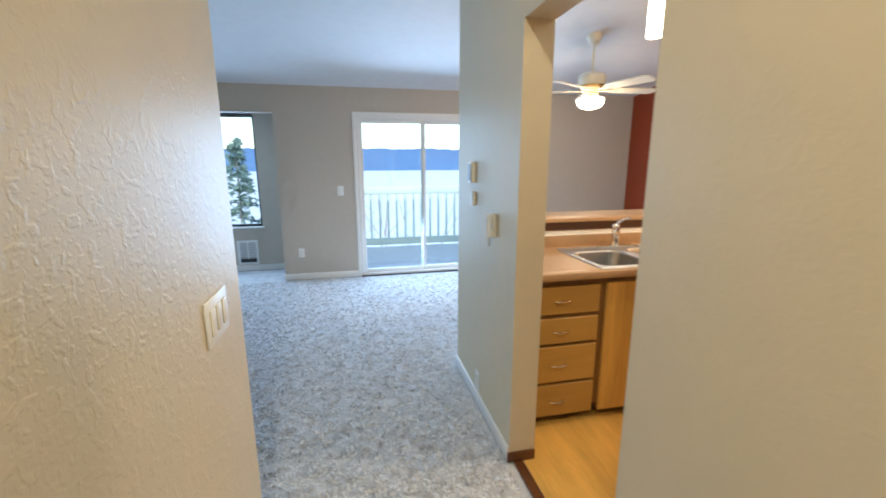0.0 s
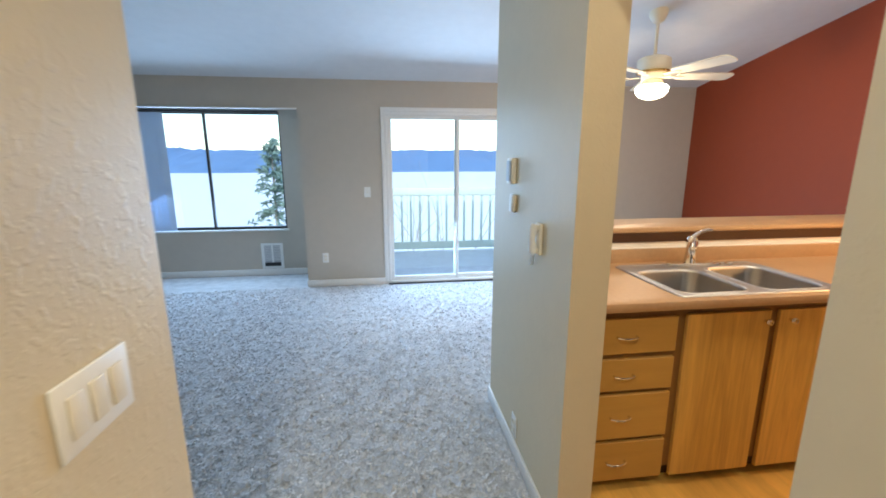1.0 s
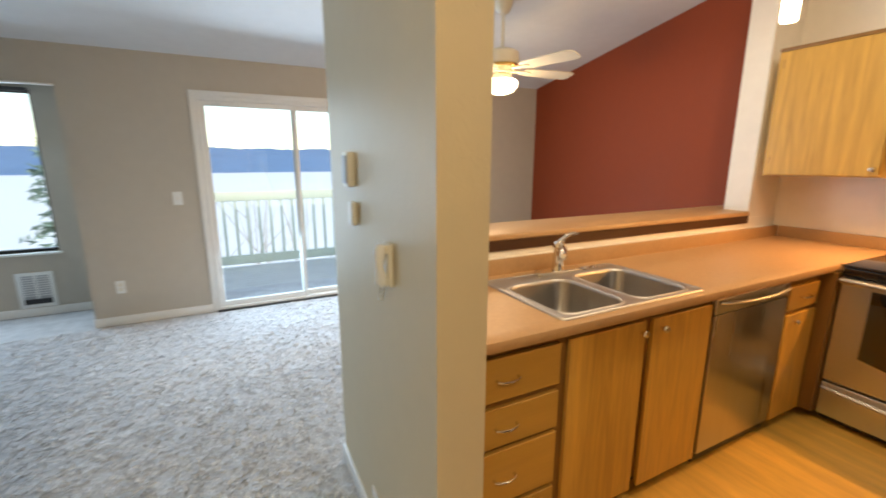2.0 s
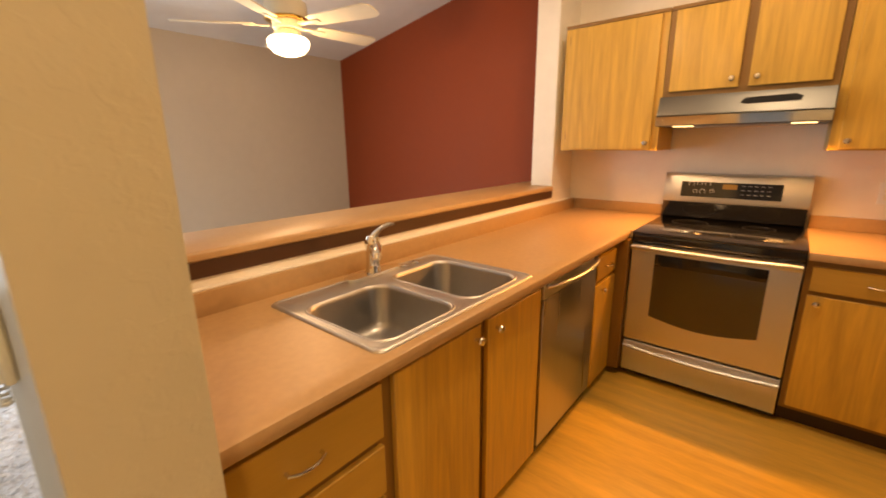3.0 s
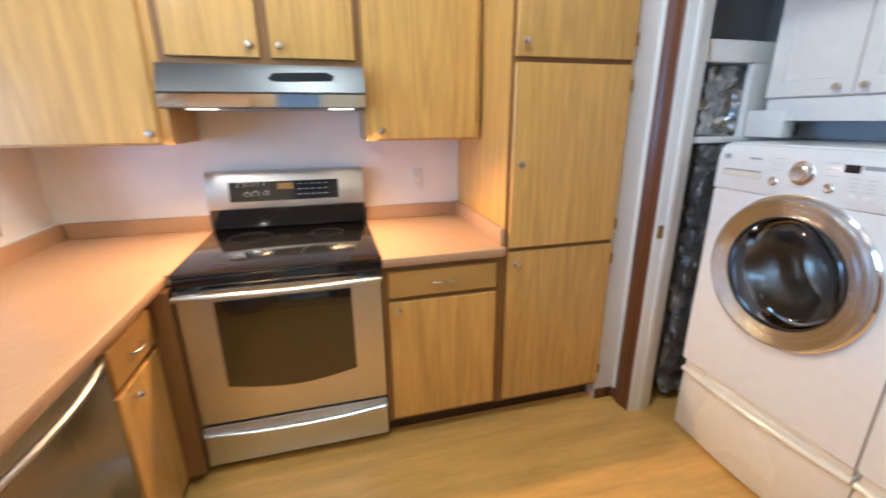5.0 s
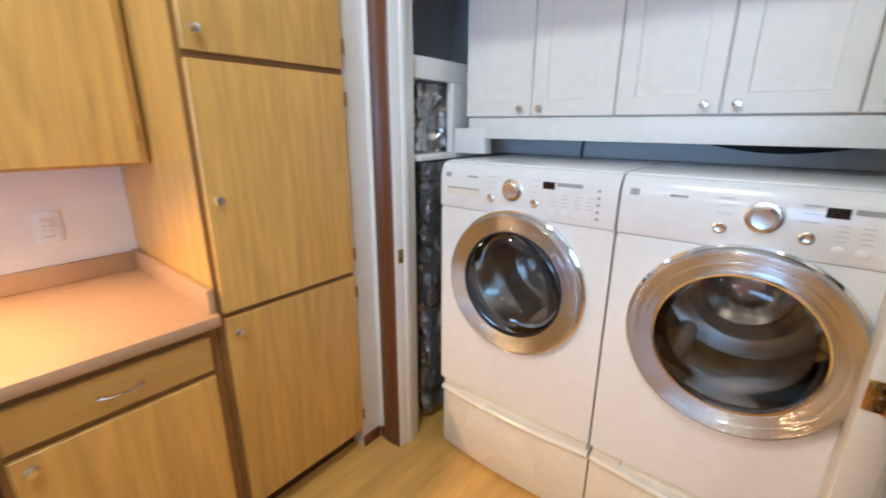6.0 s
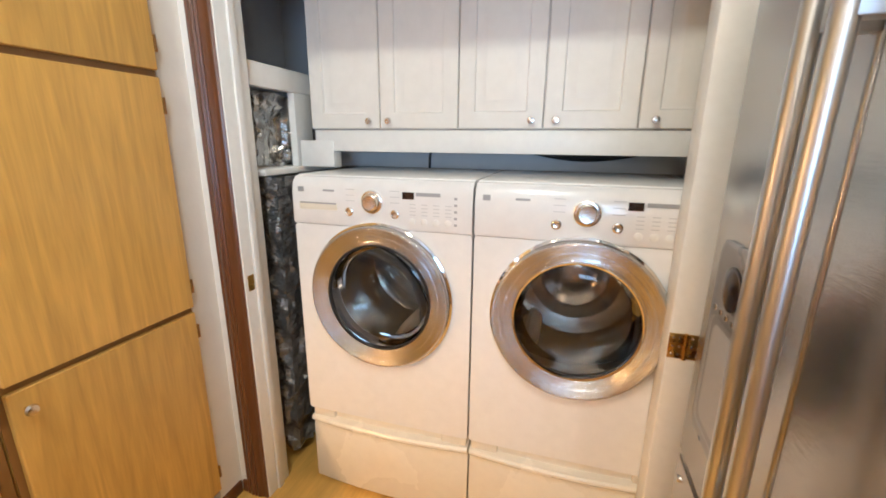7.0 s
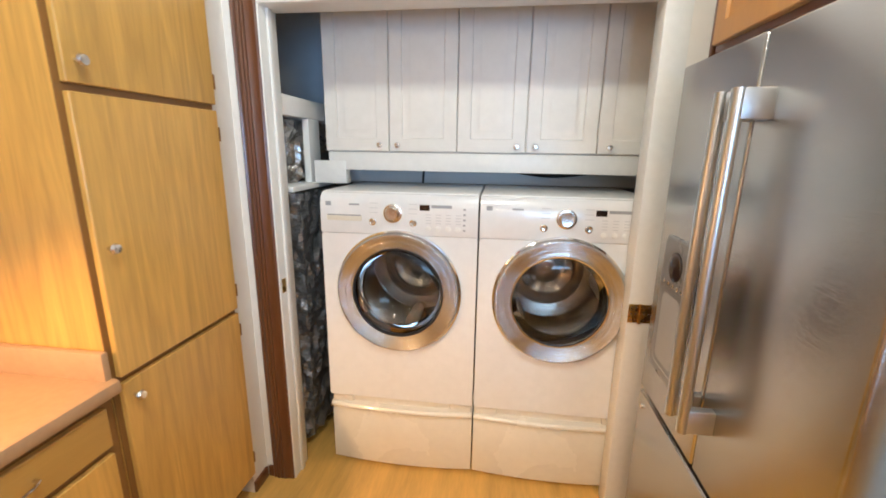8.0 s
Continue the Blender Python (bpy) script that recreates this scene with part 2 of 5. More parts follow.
def spin(m, height, depth):
    """Circular brush marks round the y axis at a height: fine rings of relief."""
    n, l = m.node_tree.nodes, m.node_tree.links
    tc = n.new("ShaderNodeTexCoord")
    off = n.new("ShaderNodeVectorMath")
    off.operation = "SUBTRACT"
    off.inputs[1].default_value = (0, 0, height)
    flat = n.new("ShaderNodeVectorMath")
    flat.operation = "MULTIPLY"
    flat.inputs[1].default_value = (1, 0, 1)
    far = n.new("ShaderNodeVectorMath")
    far.operation = "LENGTH"
    no = n.new("ShaderNodeTexNoise")
    no.noise_dimensions = "1D"
    no.inputs["Scale"].default_value, no.inputs["Detail"].default_value = 900, 1
    bp = n.new("ShaderNodeBump")
    bp.inputs["Strength"].default_value, bp.inputs["Distance"].default_value = 1.0, depth
    l.new(tc.outputs["Object"], off.inputs[0])
    l.new(off.outputs[0], flat.inputs[0])
    l.new(flat.outputs[0], far.inputs[0])
    l.new(far.outputs["Value"], no.inputs["W"])
    l.new(no.outputs[0], bp.inputs["Height"])
    l.new(bp.outputs[0], n["Principled BSDF"].inputs["Normal"])


spin(RING_STEEL, 0.536, 0.0009)


def glass_material(name, tint, rough=0.0):
    m = bpy.data.materials.new(name)
    m.use_nodes = True
    n, l = m.node_tree.nodes, m.node_tree.links
    n.remove(n["Principled BSDF"])
    tr, gl = n.new("ShaderNodeBsdfTransparent"), n.new("ShaderNodeBsdfGlossy")
    mx, fr = n.new("ShaderNodeMixShader"), n.new("ShaderNodeFresnel")
    tr.inputs["Color"].default_value = (*tint, 1)
    gl.inputs["Roughness"].default_value = rough
    fr.inputs["IOR"].default_value = 1.45
    l.new(fr.outputs[0], mx.inputs[0])
    l.new(tr.outputs[0], mx.inputs[1])
    l.new(gl.outputs[0], mx.inputs[2])
    l.new(mx.outputs[0], n["Material Output"].inputs["Surface"])
    return m


GLASS = glass_material("clear_window_glass", (0.95, 0.98, 0.98))
SMOKED = glass_material("smoked_door_glass", (0.85, 0.83, 0.80), 0.01)


def floor_material():
    """Golden wood-look floor: long boards with streaked grain."""
    m = mat("golden_wood_floor", (0.69, 0.41, 0.095), 0.34, vary=0.42, scale=2.2, stretch=(7.5, 0.9, 1), fine=0.14, each=0.06, coat=0.15, bump=0.0004, bump_scale=30)
    return m


FLOORING = floor_material()


# ---- mesh tools ----
def B(bm, x0, x1, y0, y1, z0, z1, bev=0.0, seg=2):
    """A box, its edges rounded by bev."""
    vs = [bm.verts.new((x, y, z)) for x in (x0, x1) for y in (y0, y1) for z in (z0, z1)]
    fs = [bm.faces.new([vs[i] for i in q]) for q in ((0, 1, 3, 2), (4, 6, 7, 5), (0, 4, 5, 1), (2, 3, 7, 6), (0, 2, 6, 4), (1, 5, 7, 3))]
    if bev:
        es = list({e for f in fs for e in f.edges})
        bmesh.ops.bevel(bm, geom=es, offset=bev, segments=seg, profile=0.5, affect="EDGES")
    return bm


def axes(axis):
    return {"x": ((0, 1, 0), (0, 0, 1), (1, 0, 0)), "y": ((0, 0, 1), (1, 0, 0), (0, 1, 0)), "z": ((1, 0, 0), (0, 1, 0), (0, 0, 1))}[axis]


def lathe(bm, at, profile, axis="z", n=32):
    """Turns (radius, height) rows round an axis through the point at."""
    u, v, w = (Vector(a) for a in axes(axis))
    at, rings = Vector(at), []
    for r, h in profile:
        if r < 1e-5:
            rings.append([bm.verts.new(at + w * h)])
        else:
            rings.append([bm.verts.new(at + w * h + (u * math.cos(k * math.tau / n) + v * math.sin(k * math.tau / n)) * r) for k in range(n)])
    for a, b in zip(rings, rings[1:]):
        for k in range(n):
            q = [a[k % len(a)], a[(k + 1) % len(a)], b[(k + 1) % len(b)], b[k % len(b)]]
            q = list(dict.fromkeys(q))
            if len(q) > 2:
                bm.faces.new(q)
    return bm


def rod(bm, at, r, h, axis="z", n=20, cap=0.002):
    return lathe(bm, at, [(0, 0), (r - cap, 0), (r, cap), (r, h - cap), (r - cap, h), (0, h)], axis, n)


def tube(bm, pts, r, n=10, flat=1.0):
    """A round bar along a line of points, closed at both ends."""
    pts = [Vector(p) for p in pts]
    rings, up = [], None
    for i, p in enumerate(pts):
        d = (pts[min(i + 1, len(pts) - 1)] - pts[max(i - 1, 0)]).normalized()
        if up is None:
            up = Vector((0, 0, 1)) if abs(d.z) < 0.9 else Vector((1, 0, 0))
        a = d.cross(up).normalized()
        up = a.cross(d).normalized()
        rr = r[i] if isinstance(r, (list, tuple)) else r
        rings.append([bm.verts.new(p + a * rr * math.cos(k * math.tau / n) + up * rr * flat * math.sin(k * math.tau / n)) for k in range(n)])
    for a, b in zip(rings, rings[1:]):
        for k in range(n):
            bm.faces.new([a[k], a[(k + 1) % n], b[(k + 1) % n], b[k]])
    bm.faces.new(rings[0][::-1])
    bm.faces.new(rings[-1])
    return bm


def prism(bm, outline, axis, a, b):
    """A flat outline drawn out along an axis from a to b. Outline: (y, z) for x, (x, z) for y, (x, y) for z."""
    def p(q, w):
        return {"x": (w, q[0], q[1]), "y": (q[0], w, q[1]), "z": (q[0], q[1], w)}[axis]
    r0, r1 = [bm.verts.new(p(q, a)) for q in outline], [bm.verts.new(p(q, b)) for q in outline]
    k = len(outline)
    bm.faces.new(r0)
    bm.faces.new(r1[::-1])
    for i in range(k):
        bm.faces.new([r0[i], r0[(i + 1) % k], r1[(i + 1) % k], r1[i]])
    return bm


def rounded(x0, x1, y0, y1, r, n=6):
    """A rectangle's outline with round corners."""
    out = []
    for cx, cy, a0 in ((x1 - r, y1 - r, 0), (x0 + r, y1 - r, 90), (x0 + r, y0 + r, 180), (x1 - r, y0 + r, 270)):
        for i in range(n + 1):
            a = radians(a0 + 90 * i / n)
            out.append((cx + r * math.cos(a), cy + r * math.sin(a)))
    return out


ROOT = {}


def thing(name, at, label, category, group="", kind=""):
    """An empty at a thing's base, to which its parts are linked."""
    ob = new(name)
    ob.location = at
    ob.empty_display_size = 0.1
    ROOT[ob] = Vector(at)
    return tagged(ob, label, category, group, kind)


def solid(name, bm, material, shift=None, smooth=35):
    bmesh.ops.recalc_face_normals(bm, faces=bm.faces)
    if shift is not None:
        bmesh.ops.translate(bm, verts=bm.verts, vec=-shift)
    me = bpy.data.meshes.new(name)
    bm.to_mesh(me)
    bm.free()
    me.materials.append(material)
    for p in me.polygons:
        p.use_smooth = True
    me.set_sharp_from_angle(angle=radians(smooth))
    return new(name, me)


def part(name, bm, material, parent, label="", smooth=35):
    """One mesh under a thing or under one of its parts; bm is in world coordinates."""
    ob = solid(name, bm, material, ROOT[parent], smooth)
    ob.parent = parent
    ROOT[ob] = ROOT[parent]
    return tagged(ob, label)


def whole(name, bm, material, at, label, category, group="", kind="", smooth=35):
    """A thing of one mesh, with its origin at its base."""
    ob = solid(name, bm, material, Vector(at), smooth)
    ob.location = at
    ROOT[ob] = Vector(at)
    return tagged(ob, label, category, group, kind)


def structure(name, bm, material, label, category, smooth=35):
    return whole(name, bm, material, (0, 0, 0), label, category, kind="structure", smooth=smooth)


def bm_new():
    return bmesh.new()


def vaulted(bm, x0, x1, y0, y1, z0=0.0):
    """A wall whose top follows the vault; it runs a little into the ceiling."""
    vs = []
    for x in (x0, x1):
        for y, z in ((y0, z0), (y1, z0), (y1, ceil_z(y1) + 0.02), (y0, ceil_z(y0) + 0.02)):
            vs.append(bm.verts.new((x, y, z)))
    for q in ((0, 1, 2, 3), (7, 6, 5, 4), (0, 4, 5, 1), (1, 5, 6, 2), (2, 6, 7, 3), (3, 7, 4, 0)):
        bm.faces.new([vs[i] for i in q])
    return bm


def rings(bm, loops, cap_first=False, cap_last=False):
    """Joins rows of points, alike in number, into a skin."""
    made = [[bm.verts.new(p) for p in loop] for loop in loops]
    k = len(made[0])
    for a, b in zip(made, made[1:]):
        for i in range(k):
            bm.faces.new([a[i], a[(i + 1) % k], b[(i + 1) % k], b[i]])
    if cap_first:
        bm.faces.new(made[0][::-1])
    if cap_last:
        bm.faces.new(made[-1])
    return bm


# ---- structure ----
structure("floor_carpet", B(bm_new(), -4.0, 3.9, -1.4, BAY + 0.1, -0.06, 0.0), CARPET, "grey-beige cut-pile carpet, slightly trodden", "carpet")
structure("floor_kitchen", B(bm_new(), KIT_W - 0.06, EAST, LAUN, 2.56, -0.02, 0.004), FLOORING, "golden wood-look kitchen floor with streaked grain", "floor")

bm = bm_new()
for x0, x1, y0, y1 in ((-4.12, EAST + 0.12, -1.6, NORTH + 0.12),):
    vs = [bm.verts.new((x, y, ceil_z(y) + dz)) for dz in (0, 0.12) for x, y in ((x0, y0), (x1, y0), (x1, y1), (x0, y1))]
    for q in ((0, 1, 2, 3), (7, 6, 5, 4), (0, 4, 5, 1), (1, 5, 6, 2), (2, 6, 7, 3), (3, 7, 4, 0)):
        bm.faces.new([vs[i] for i in q])
structure("ceiling", bm, CEILING, "white painted vaulted ceiling rising from the window wall", "ceiling")

structure("wall_hall_west", vaulted(bm_new(), HALL_W - 0.12, HALL_W, -1.4, 1.309), PAINT, "beige wall with a trowelled texture", "wall")
structure("wall_hall_east", vaulted(bm_new(), HALL_E + 0.012, KIT_W - 0.008, -1.4, 0.915), PAINT_SMOOTH, "beige hall wall with a trowelled texture", "wall")
structure("wall_partition", vaulted(bm_new(), HALL_E, KIT_W, 1.705, 2.74), PAINT_SMOOTH, "beige partition wall end between hall and kitchen", "wall")
structure("wall_doorway_header", vaulted(bm_new(), HALL_E + 0.001, KIT_W - 0.001, 0.915, 1.705, 2.05), PAINT, "beige wall over the kitchen doorway", "wall")
structure("wall_hall_south", vaulted(bm_new(), HALL_W, HALL_E, -1.4, -1.28), PAINT, "beige wall that closes the hall", "wall")
structure("wall_living_south", vaulted(bm_new(), -4.0, HALL_W - 0.12, 0.4, 0.52), PAINT, "beige wall that closes the living room", "wall")
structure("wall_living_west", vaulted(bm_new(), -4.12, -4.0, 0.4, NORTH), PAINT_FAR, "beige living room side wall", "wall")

# window wall: bay opening, solid pier, slider opening
W = NORTH + 0.12
bm = bm_new()
vaulted(bm, -4.0, -2.92, NORTH, W)
vaulted(bm, -0.86, 0.090, NORTH, W)
vaulted(bm, 1.785, EAST, NORTH, W)
vaulted(bm, -2.92, -0.86, NORTH, W, 2.045)
vaulted(bm, 0.090, 1.785, NORTH, W, 2.025)
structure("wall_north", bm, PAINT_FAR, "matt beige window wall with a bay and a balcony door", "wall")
bm = bm_new()
B(bm, -3.3, -0.86, BAY, BAY + 0.12, 0, 0.615)
B(bm, -3.3, -0.86, BAY, BAY + 0.12, 2.07, 2.3)
B(bm, -3.3, -2.95, BAY, BAY + 0.12, 0.615, 2.07)
B(bm, -1.20, -0.86, BAY, BAY + 0.12, 0.615, 2.07)
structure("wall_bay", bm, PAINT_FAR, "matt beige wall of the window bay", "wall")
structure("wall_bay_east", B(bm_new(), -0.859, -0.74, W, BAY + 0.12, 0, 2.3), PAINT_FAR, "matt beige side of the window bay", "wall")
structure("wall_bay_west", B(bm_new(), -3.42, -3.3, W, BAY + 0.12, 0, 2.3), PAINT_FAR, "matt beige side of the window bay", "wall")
structure("ceiling_bay", B(bm_new(), -3.3, -0.86, W, BAY, 2.11, 2.3), CEILING, "white painted bay soffit", "ceiling")

# east wall: brick red in the dining room, cream in the kitchen
structure("wall_east_dining", vaulted(bm_new(), EAST, EAST + 0.12, 2.60, NORTH), RED, "brick-red painted dining room wall", "wall")
structure("wall_east_kitchen", vaulted(bm_new(), EAST, EAST + 0.12, -1.2, 2.60), KITCHEN_PAINT, "cream painted kitchen wall", "wall")
structure("wall_stub", vaulted(bm_new(), 3.56, EAST, 2.555, 2.72, 1.062), KITCHEN_PAINT, "white stub wall at the end of the breakfast bar", "wall")
structure("wall_half", B(bm_new(), KIT_W, EAST, 2.55, 2.68, 0, 1.062), KITCHEN_PAINT, "cream half wall under the breakfast bar", "wall")

# kitchen south wall with the laundry opening
JAMB_W, JAMB_E, HEAD = 1.647, 3.06, 2.045
structure("wall_south_east", vaulted(bm_new(), JAMB_E + 0.02, EAST, SOUTH - 0.12, SOUTH), KITCHEN_PAINT, "white wall beside the laundry opening", "wall")
structure("wall_south_west", vaulted(bm_new(), KIT_W, 1.56, SOUTH - 0.12, SOUTH - 0.03), KITCHEN_PAINT, "white wall behind the refrigerator", "wall")
structure("wall_south_header", vaulted(bm_new(), 1.56, JAMB_E + 0.02, SOUTH - 0.12, SOUTH, HEAD + 0.02), KITCHEN_PAINT, "white wall over the laundry opening", "wall")
structure("wall_filler", B(bm_new(), 3.205, 3.3, SOUTH, -0.006, 0, 2.5), KITCHEN_PAINT, "narrow white wall strip beside the pantry", "wall")
structure("wall_laundry_back", B(bm_new(), 1.28, 3.6, LAUN - 0.1, LAUN, 0, 2.5), GREY_PAINT, "blue-grey back wall of the laundry closet", "wall")
structure("wall_laundry_west", B(bm_new(), 1.28, 1.40, LAUN, SOUTH - 0.12, 0, 2.5), GREY_PAINT, "blue-grey side wall of the laundry closet", "wall")
structure("wall_laundry_east", B(bm_new(), 3.50, 3.6, LAUN, SOUTH - 0.12, 0, 2.5), GREY_PAINT, "blue-grey side wall of the laundry closet", "wall")
structure("ceiling_laundry", B(bm_new(), 1.28, 3.6, LAUN, SOUTH - 0.12, 2.42, 2.5), CEILING, "white closet ceiling", "ceiling")

# door lining and casings of the laundry opening
frame_ob = thing("laundry_door_frame", (JAMB_E, SOUTH, 0.004), "white painted door lining of the laundry closet", "door frame", kind="structure")
part("jamb", B(bm_new(), JAMB_E, JAMB_E + 0.019, SOUTH - 0.12, SOUTH + 0.006, 0.004, HEAD, 0.002), WHITE_TRIM, frame_ob)
part("jamb", B(bm_new(), 1.56, JAMB_W, SOUTH - 0.12, SOUTH - 0.026, 0.004, HEAD, 0.003), WHITE_TRIM, frame_ob)
part("head", B(bm_new(), 1.565, JAMB_E + 0.019, SOUTH - 0.12, SOUTH + 0.006, HEAD, HEAD + 0.019, 0.002), WHITE_TRIM, frame_ob)
part("stop", B(bm_new(), JAMB_E - 0.010, JAMB_E, SOUTH - 0.075, SOUTH - 0.045, 0.004, HEAD, 0.002), WHITE_TRIM, frame_ob)
part("strike_plate", B(bm_new(), JAMB_E - 0.002, JAMB_E, SOUTH - 0.038, SOUTH - 0.008, 0.93, 0.99), BRASS, frame_ob, "brass strike plate")


def casing_outline(a, b, y):
    """A fluted casing's section between a and b, proud of the wall face y."""
    k, out = b - a, [(a, y)]
    for f, d in ((0.0, 0.011), (0.06, 0.016), (0.14, 0.012), (0.2, 0.017), (0.3, 0.019), (0.36, 0.014), (0.44, 0.019), (0.5, 0.014), (0.58, 0.018), (0.7, 0.013), (0.85, 0.011), (0.93, 0.013), (1.0, 0.009)):
        out.append((a + k * f, y + d))
    return out + [(b, y)]


structure("trim_casing_east", prism(bm_new(), casing_outline(3.168, 3.066, SOUTH), "z", 0.004, 2.12), BROWN_TRIM, "dark brown fluted door casing", "door casing")


def baseboard(name, x0, x1, y0, y1, h, material, label):
    structure(name, B(bm_new(), x0, x1, y0, y1, 0.004, h, 0.004), material, label, "baseboard")


WB, DB = "white painted baseboard", "dark brown stained baseboard"
baseboard("baseboard_partition", HALL_E - 0.012, HALL_E, 1.705, 2.752, 0.085, WHITE_TRIM, WB)
baseboard("baseboard_partition_end", HALL_E, KIT_W, 2.74, 2.752, 0.085, WHITE_TRIM, WB)
baseboard("baseboard_doorway", HALL_E - 0.012, KIT_W, 1.693, 1.705, 0.058, BROWN_TRIM, DB)
baseboard("baseboard_pier", -0.872, 0.05, NORTH - 0.013, NORTH, 0.085, WHITE_TRIM, WB)
baseboard("baseboard_bay", -3.3, -0.873, BAY - 0.013, BAY, 0.085, WHITE_TRIM, WB)
baseboard("baseboard_bay_side", -0.872, -0.859, NORTH, BAY - 0.013, 0.085, WHITE_TRIM, WB)
baseboard("baseboard_bay_pier", -4.0, -2.92, NORTH - 0.013, NORTH, 0.085, WHITE_TRIM, WB)
baseboard("baseboard_dining", 1.84, EAST, NORTH - 0.013, NORTH, 0.085, WHITE_TRIM, WB)
baseboard("baseboard_dining_east", EAST - 0.013, EAST, 2.70, NORTH - 0.013, 0.085, WHITE_TRIM, WB)
baseboard("baseboard_hall_west", HALL_W, HALL_W + 0.012, -1.28, 1.309, 0.085, WHITE_TRIM, WB)
baseboard("baseboard_hall_west_end", HALL_W - 0.12, HALL_W + 0.012, 1.309, 1.321, 0.085, WHITE_TRIM, WB)
baseboard("baseboard_hall_east", HALL_E, HALL_E + 0.012, -1.28, 0.915, 0.085, WHITE_TRIM, WB)
baseboard("baseboard_filler", 3.193, 3.205, SOUTH + 0.012, -0.006, 0.06, BROWN_TRIM, DB)
baseboard("baseboard_south", 3.169, 3.193, SOUTH, SOUTH + 0.012, 0.06, BROWN_TRIM, DB)
structure("trim_doorway_threshold", B(bm_new(), HALL_E + 0.02, HALL_E + 0.07, 0.915, 1.693, 0.0, 0.010, 0.004), BROWN_TRIM, "dark strip where carpet meets wood floor", "threshold")

# ---- bay window, balcony door ----
win = thing("window_1", (-2.06, BAY, 0.61), "sliding bay window in a dark metal frame", "window", kind="structure")
X0, X1, Z0, Z1 = -2.95, -1.20, 0.615, 2.07
for a, b, c, d in ((X0, X1, Z0, Z0 + 0.03), (X0, X1, Z1 - 0.03, Z1), (X0, X0 + 0.03, Z0, Z1), (X1 - 0.025, X1, Z0, Z1), (-2.112, -2.086, Z0, Z1)):
    part("window_frame", B(bm_new(), a, b, BAY + 0.04, BAY + 0.085, c, d, 0.004), BRONZE, win)
for a, b in ((X0 + 0.03, -2.112), (-2.086, X1 - 0.025)):
    part("pane", B(bm_new(), a, b, BAY + 0.058, BAY + 0.063, Z0 + 0.03, Z1 - 0.03), GLASS, win).visible_shadow = False
part("window_sill", B(bm_new(), X0 - 0.02, X1 + 0.02, BAY - 0.03, BAY + 0.04, Z0 - 0.022, Z0, 0.004), WHITE_TRIM, win)
structure("trim_bay_head", B(bm_new(), -2.92, -0.86, NORTH - 0.012, NORTH + 0.02, 2.030, 2.045, 0.003), WHITE_TRIM, "white trim bead over the window bay", "trim")
blind = thing("vertical_blind", (-2.75, BAY - 0.05, 0.62), "pale blue vertical blind drawn aside on its rail", "blind")
part("rail", B(bm_new(), -2.95, -1.20, BAY - 0.075, BAY - 0.03, 2.045, 2.075, 0.004), BRONZE, blind, "dark metal blind rail")
for i in range(7):
    bm = B(bm_new(), -0.038, 0.038, -0.0015, 0.0015, 0, 1.42)
    bmesh.ops.rotate(bm, verts=bm.verts, cent=(0, 0, 0), matrix=Matrix.Rotation(radians(24), 3, "Z"))
    bmesh.ops.translate(bm, verts=bm.verts, vec=(-2.90 + i * 0.058, BAY - 0.052, 0.622))
    part("slat", bm, BLIND, blind)

door = thing("door_1", (0.93, NORTH, 0.0), "white sliding glass balcony door, closed", "sliding door", kind="structure")
DX0, DX1, DZ = 0.090, 1.785, 2.025
for a, b, c, d in ((DX0, DX1, 0.0, 0.04), (DX0, DX1, DZ - 0.04, DZ), (DX0, DX0 + 0.04, 0.04, DZ - 0.04), (DX1 - 0.04, DX1, 0.04, DZ - 0.04)):
    part("door_frame", B(bm_new(), a, b, NORTH - 0.012, NORTH + 0.10, c, d, 0.005), WHITE_TRIM, door)
for a, b, y in ((DX0 + 0.04, 0.955, NORTH + 0.015), (0.905, DX1 - 0.04, NORTH + 0.055)):
    leaf = part("door_leaf", B(bm_new(), a, a + 0.035, y, y + 0.03, 0.04, DZ - 0.04, 0.003), WHITE_TRIM, door)
    for u, v, c, d in ((b - 0.035, b, 0.04, DZ - 0.04), (a + 0.035, b - 0.035, 0.04, 0.09), (a + 0.035, b - 0.035, DZ - 0.085, DZ - 0.04)):
        part("stile", B(bm_new(), u, v, y, y + 0.03, c, d, 0.003), WHITE_TRIM, leaf)
    part("pane", B(bm_new(), a + 0.035, b - 0.035, y + 0.012, y + 0.017, 0.09, DZ - 0.085), GLASS, leaf).visible_shadow = False
for a, b, c, d in ((DX0 - 0.042, DX0, 0.004, DZ + 0.042), (DX1, DX1 + 0.042, 0.004, DZ + 0.042), (DX0, DX1, DZ, DZ + 0.042)):
    part("casing", B(bm_new(), a, b, NORTH - 0.016, NORTH, c, d, 0.004), WHITE_TRIM, door)
part("track", B(bm_new(), DX0, DX1, NORTH - 0.035, NORTH - 0.012, 0.0, 0.018, 0.003), BRONZE, door, "dark metal threshold track")

# ---- outdoors ----
deck = thing("balcony", (0.8, 6.5, -0.09), "pale grey balcony deck with a green rail", "balcony", kind="structure")
for i in range(18):
    part("deck_board", B(bm_new(), -0.73, 3.9, 5.50 + i * 0.112, 5.604 + i * 0.112, -0.09, -0.055, 0.004), DECK, deck)
rail = thing("balcony_railing", (1.0, 7.43, -0.055), "pale green painted wooden balcony railing", "railing")
part("top_rail", B(bm_new(), -0.73, 3.9, 7.39, 7.47, 0.905, 1.035, 0.008), RAIL_GREEN, rail)
part("bottom_rail", B(bm_new(), -0.73, 3.9, 7.40, 7.46, 0.0, 0.125, 0.006), RAIL_GREEN, rail)
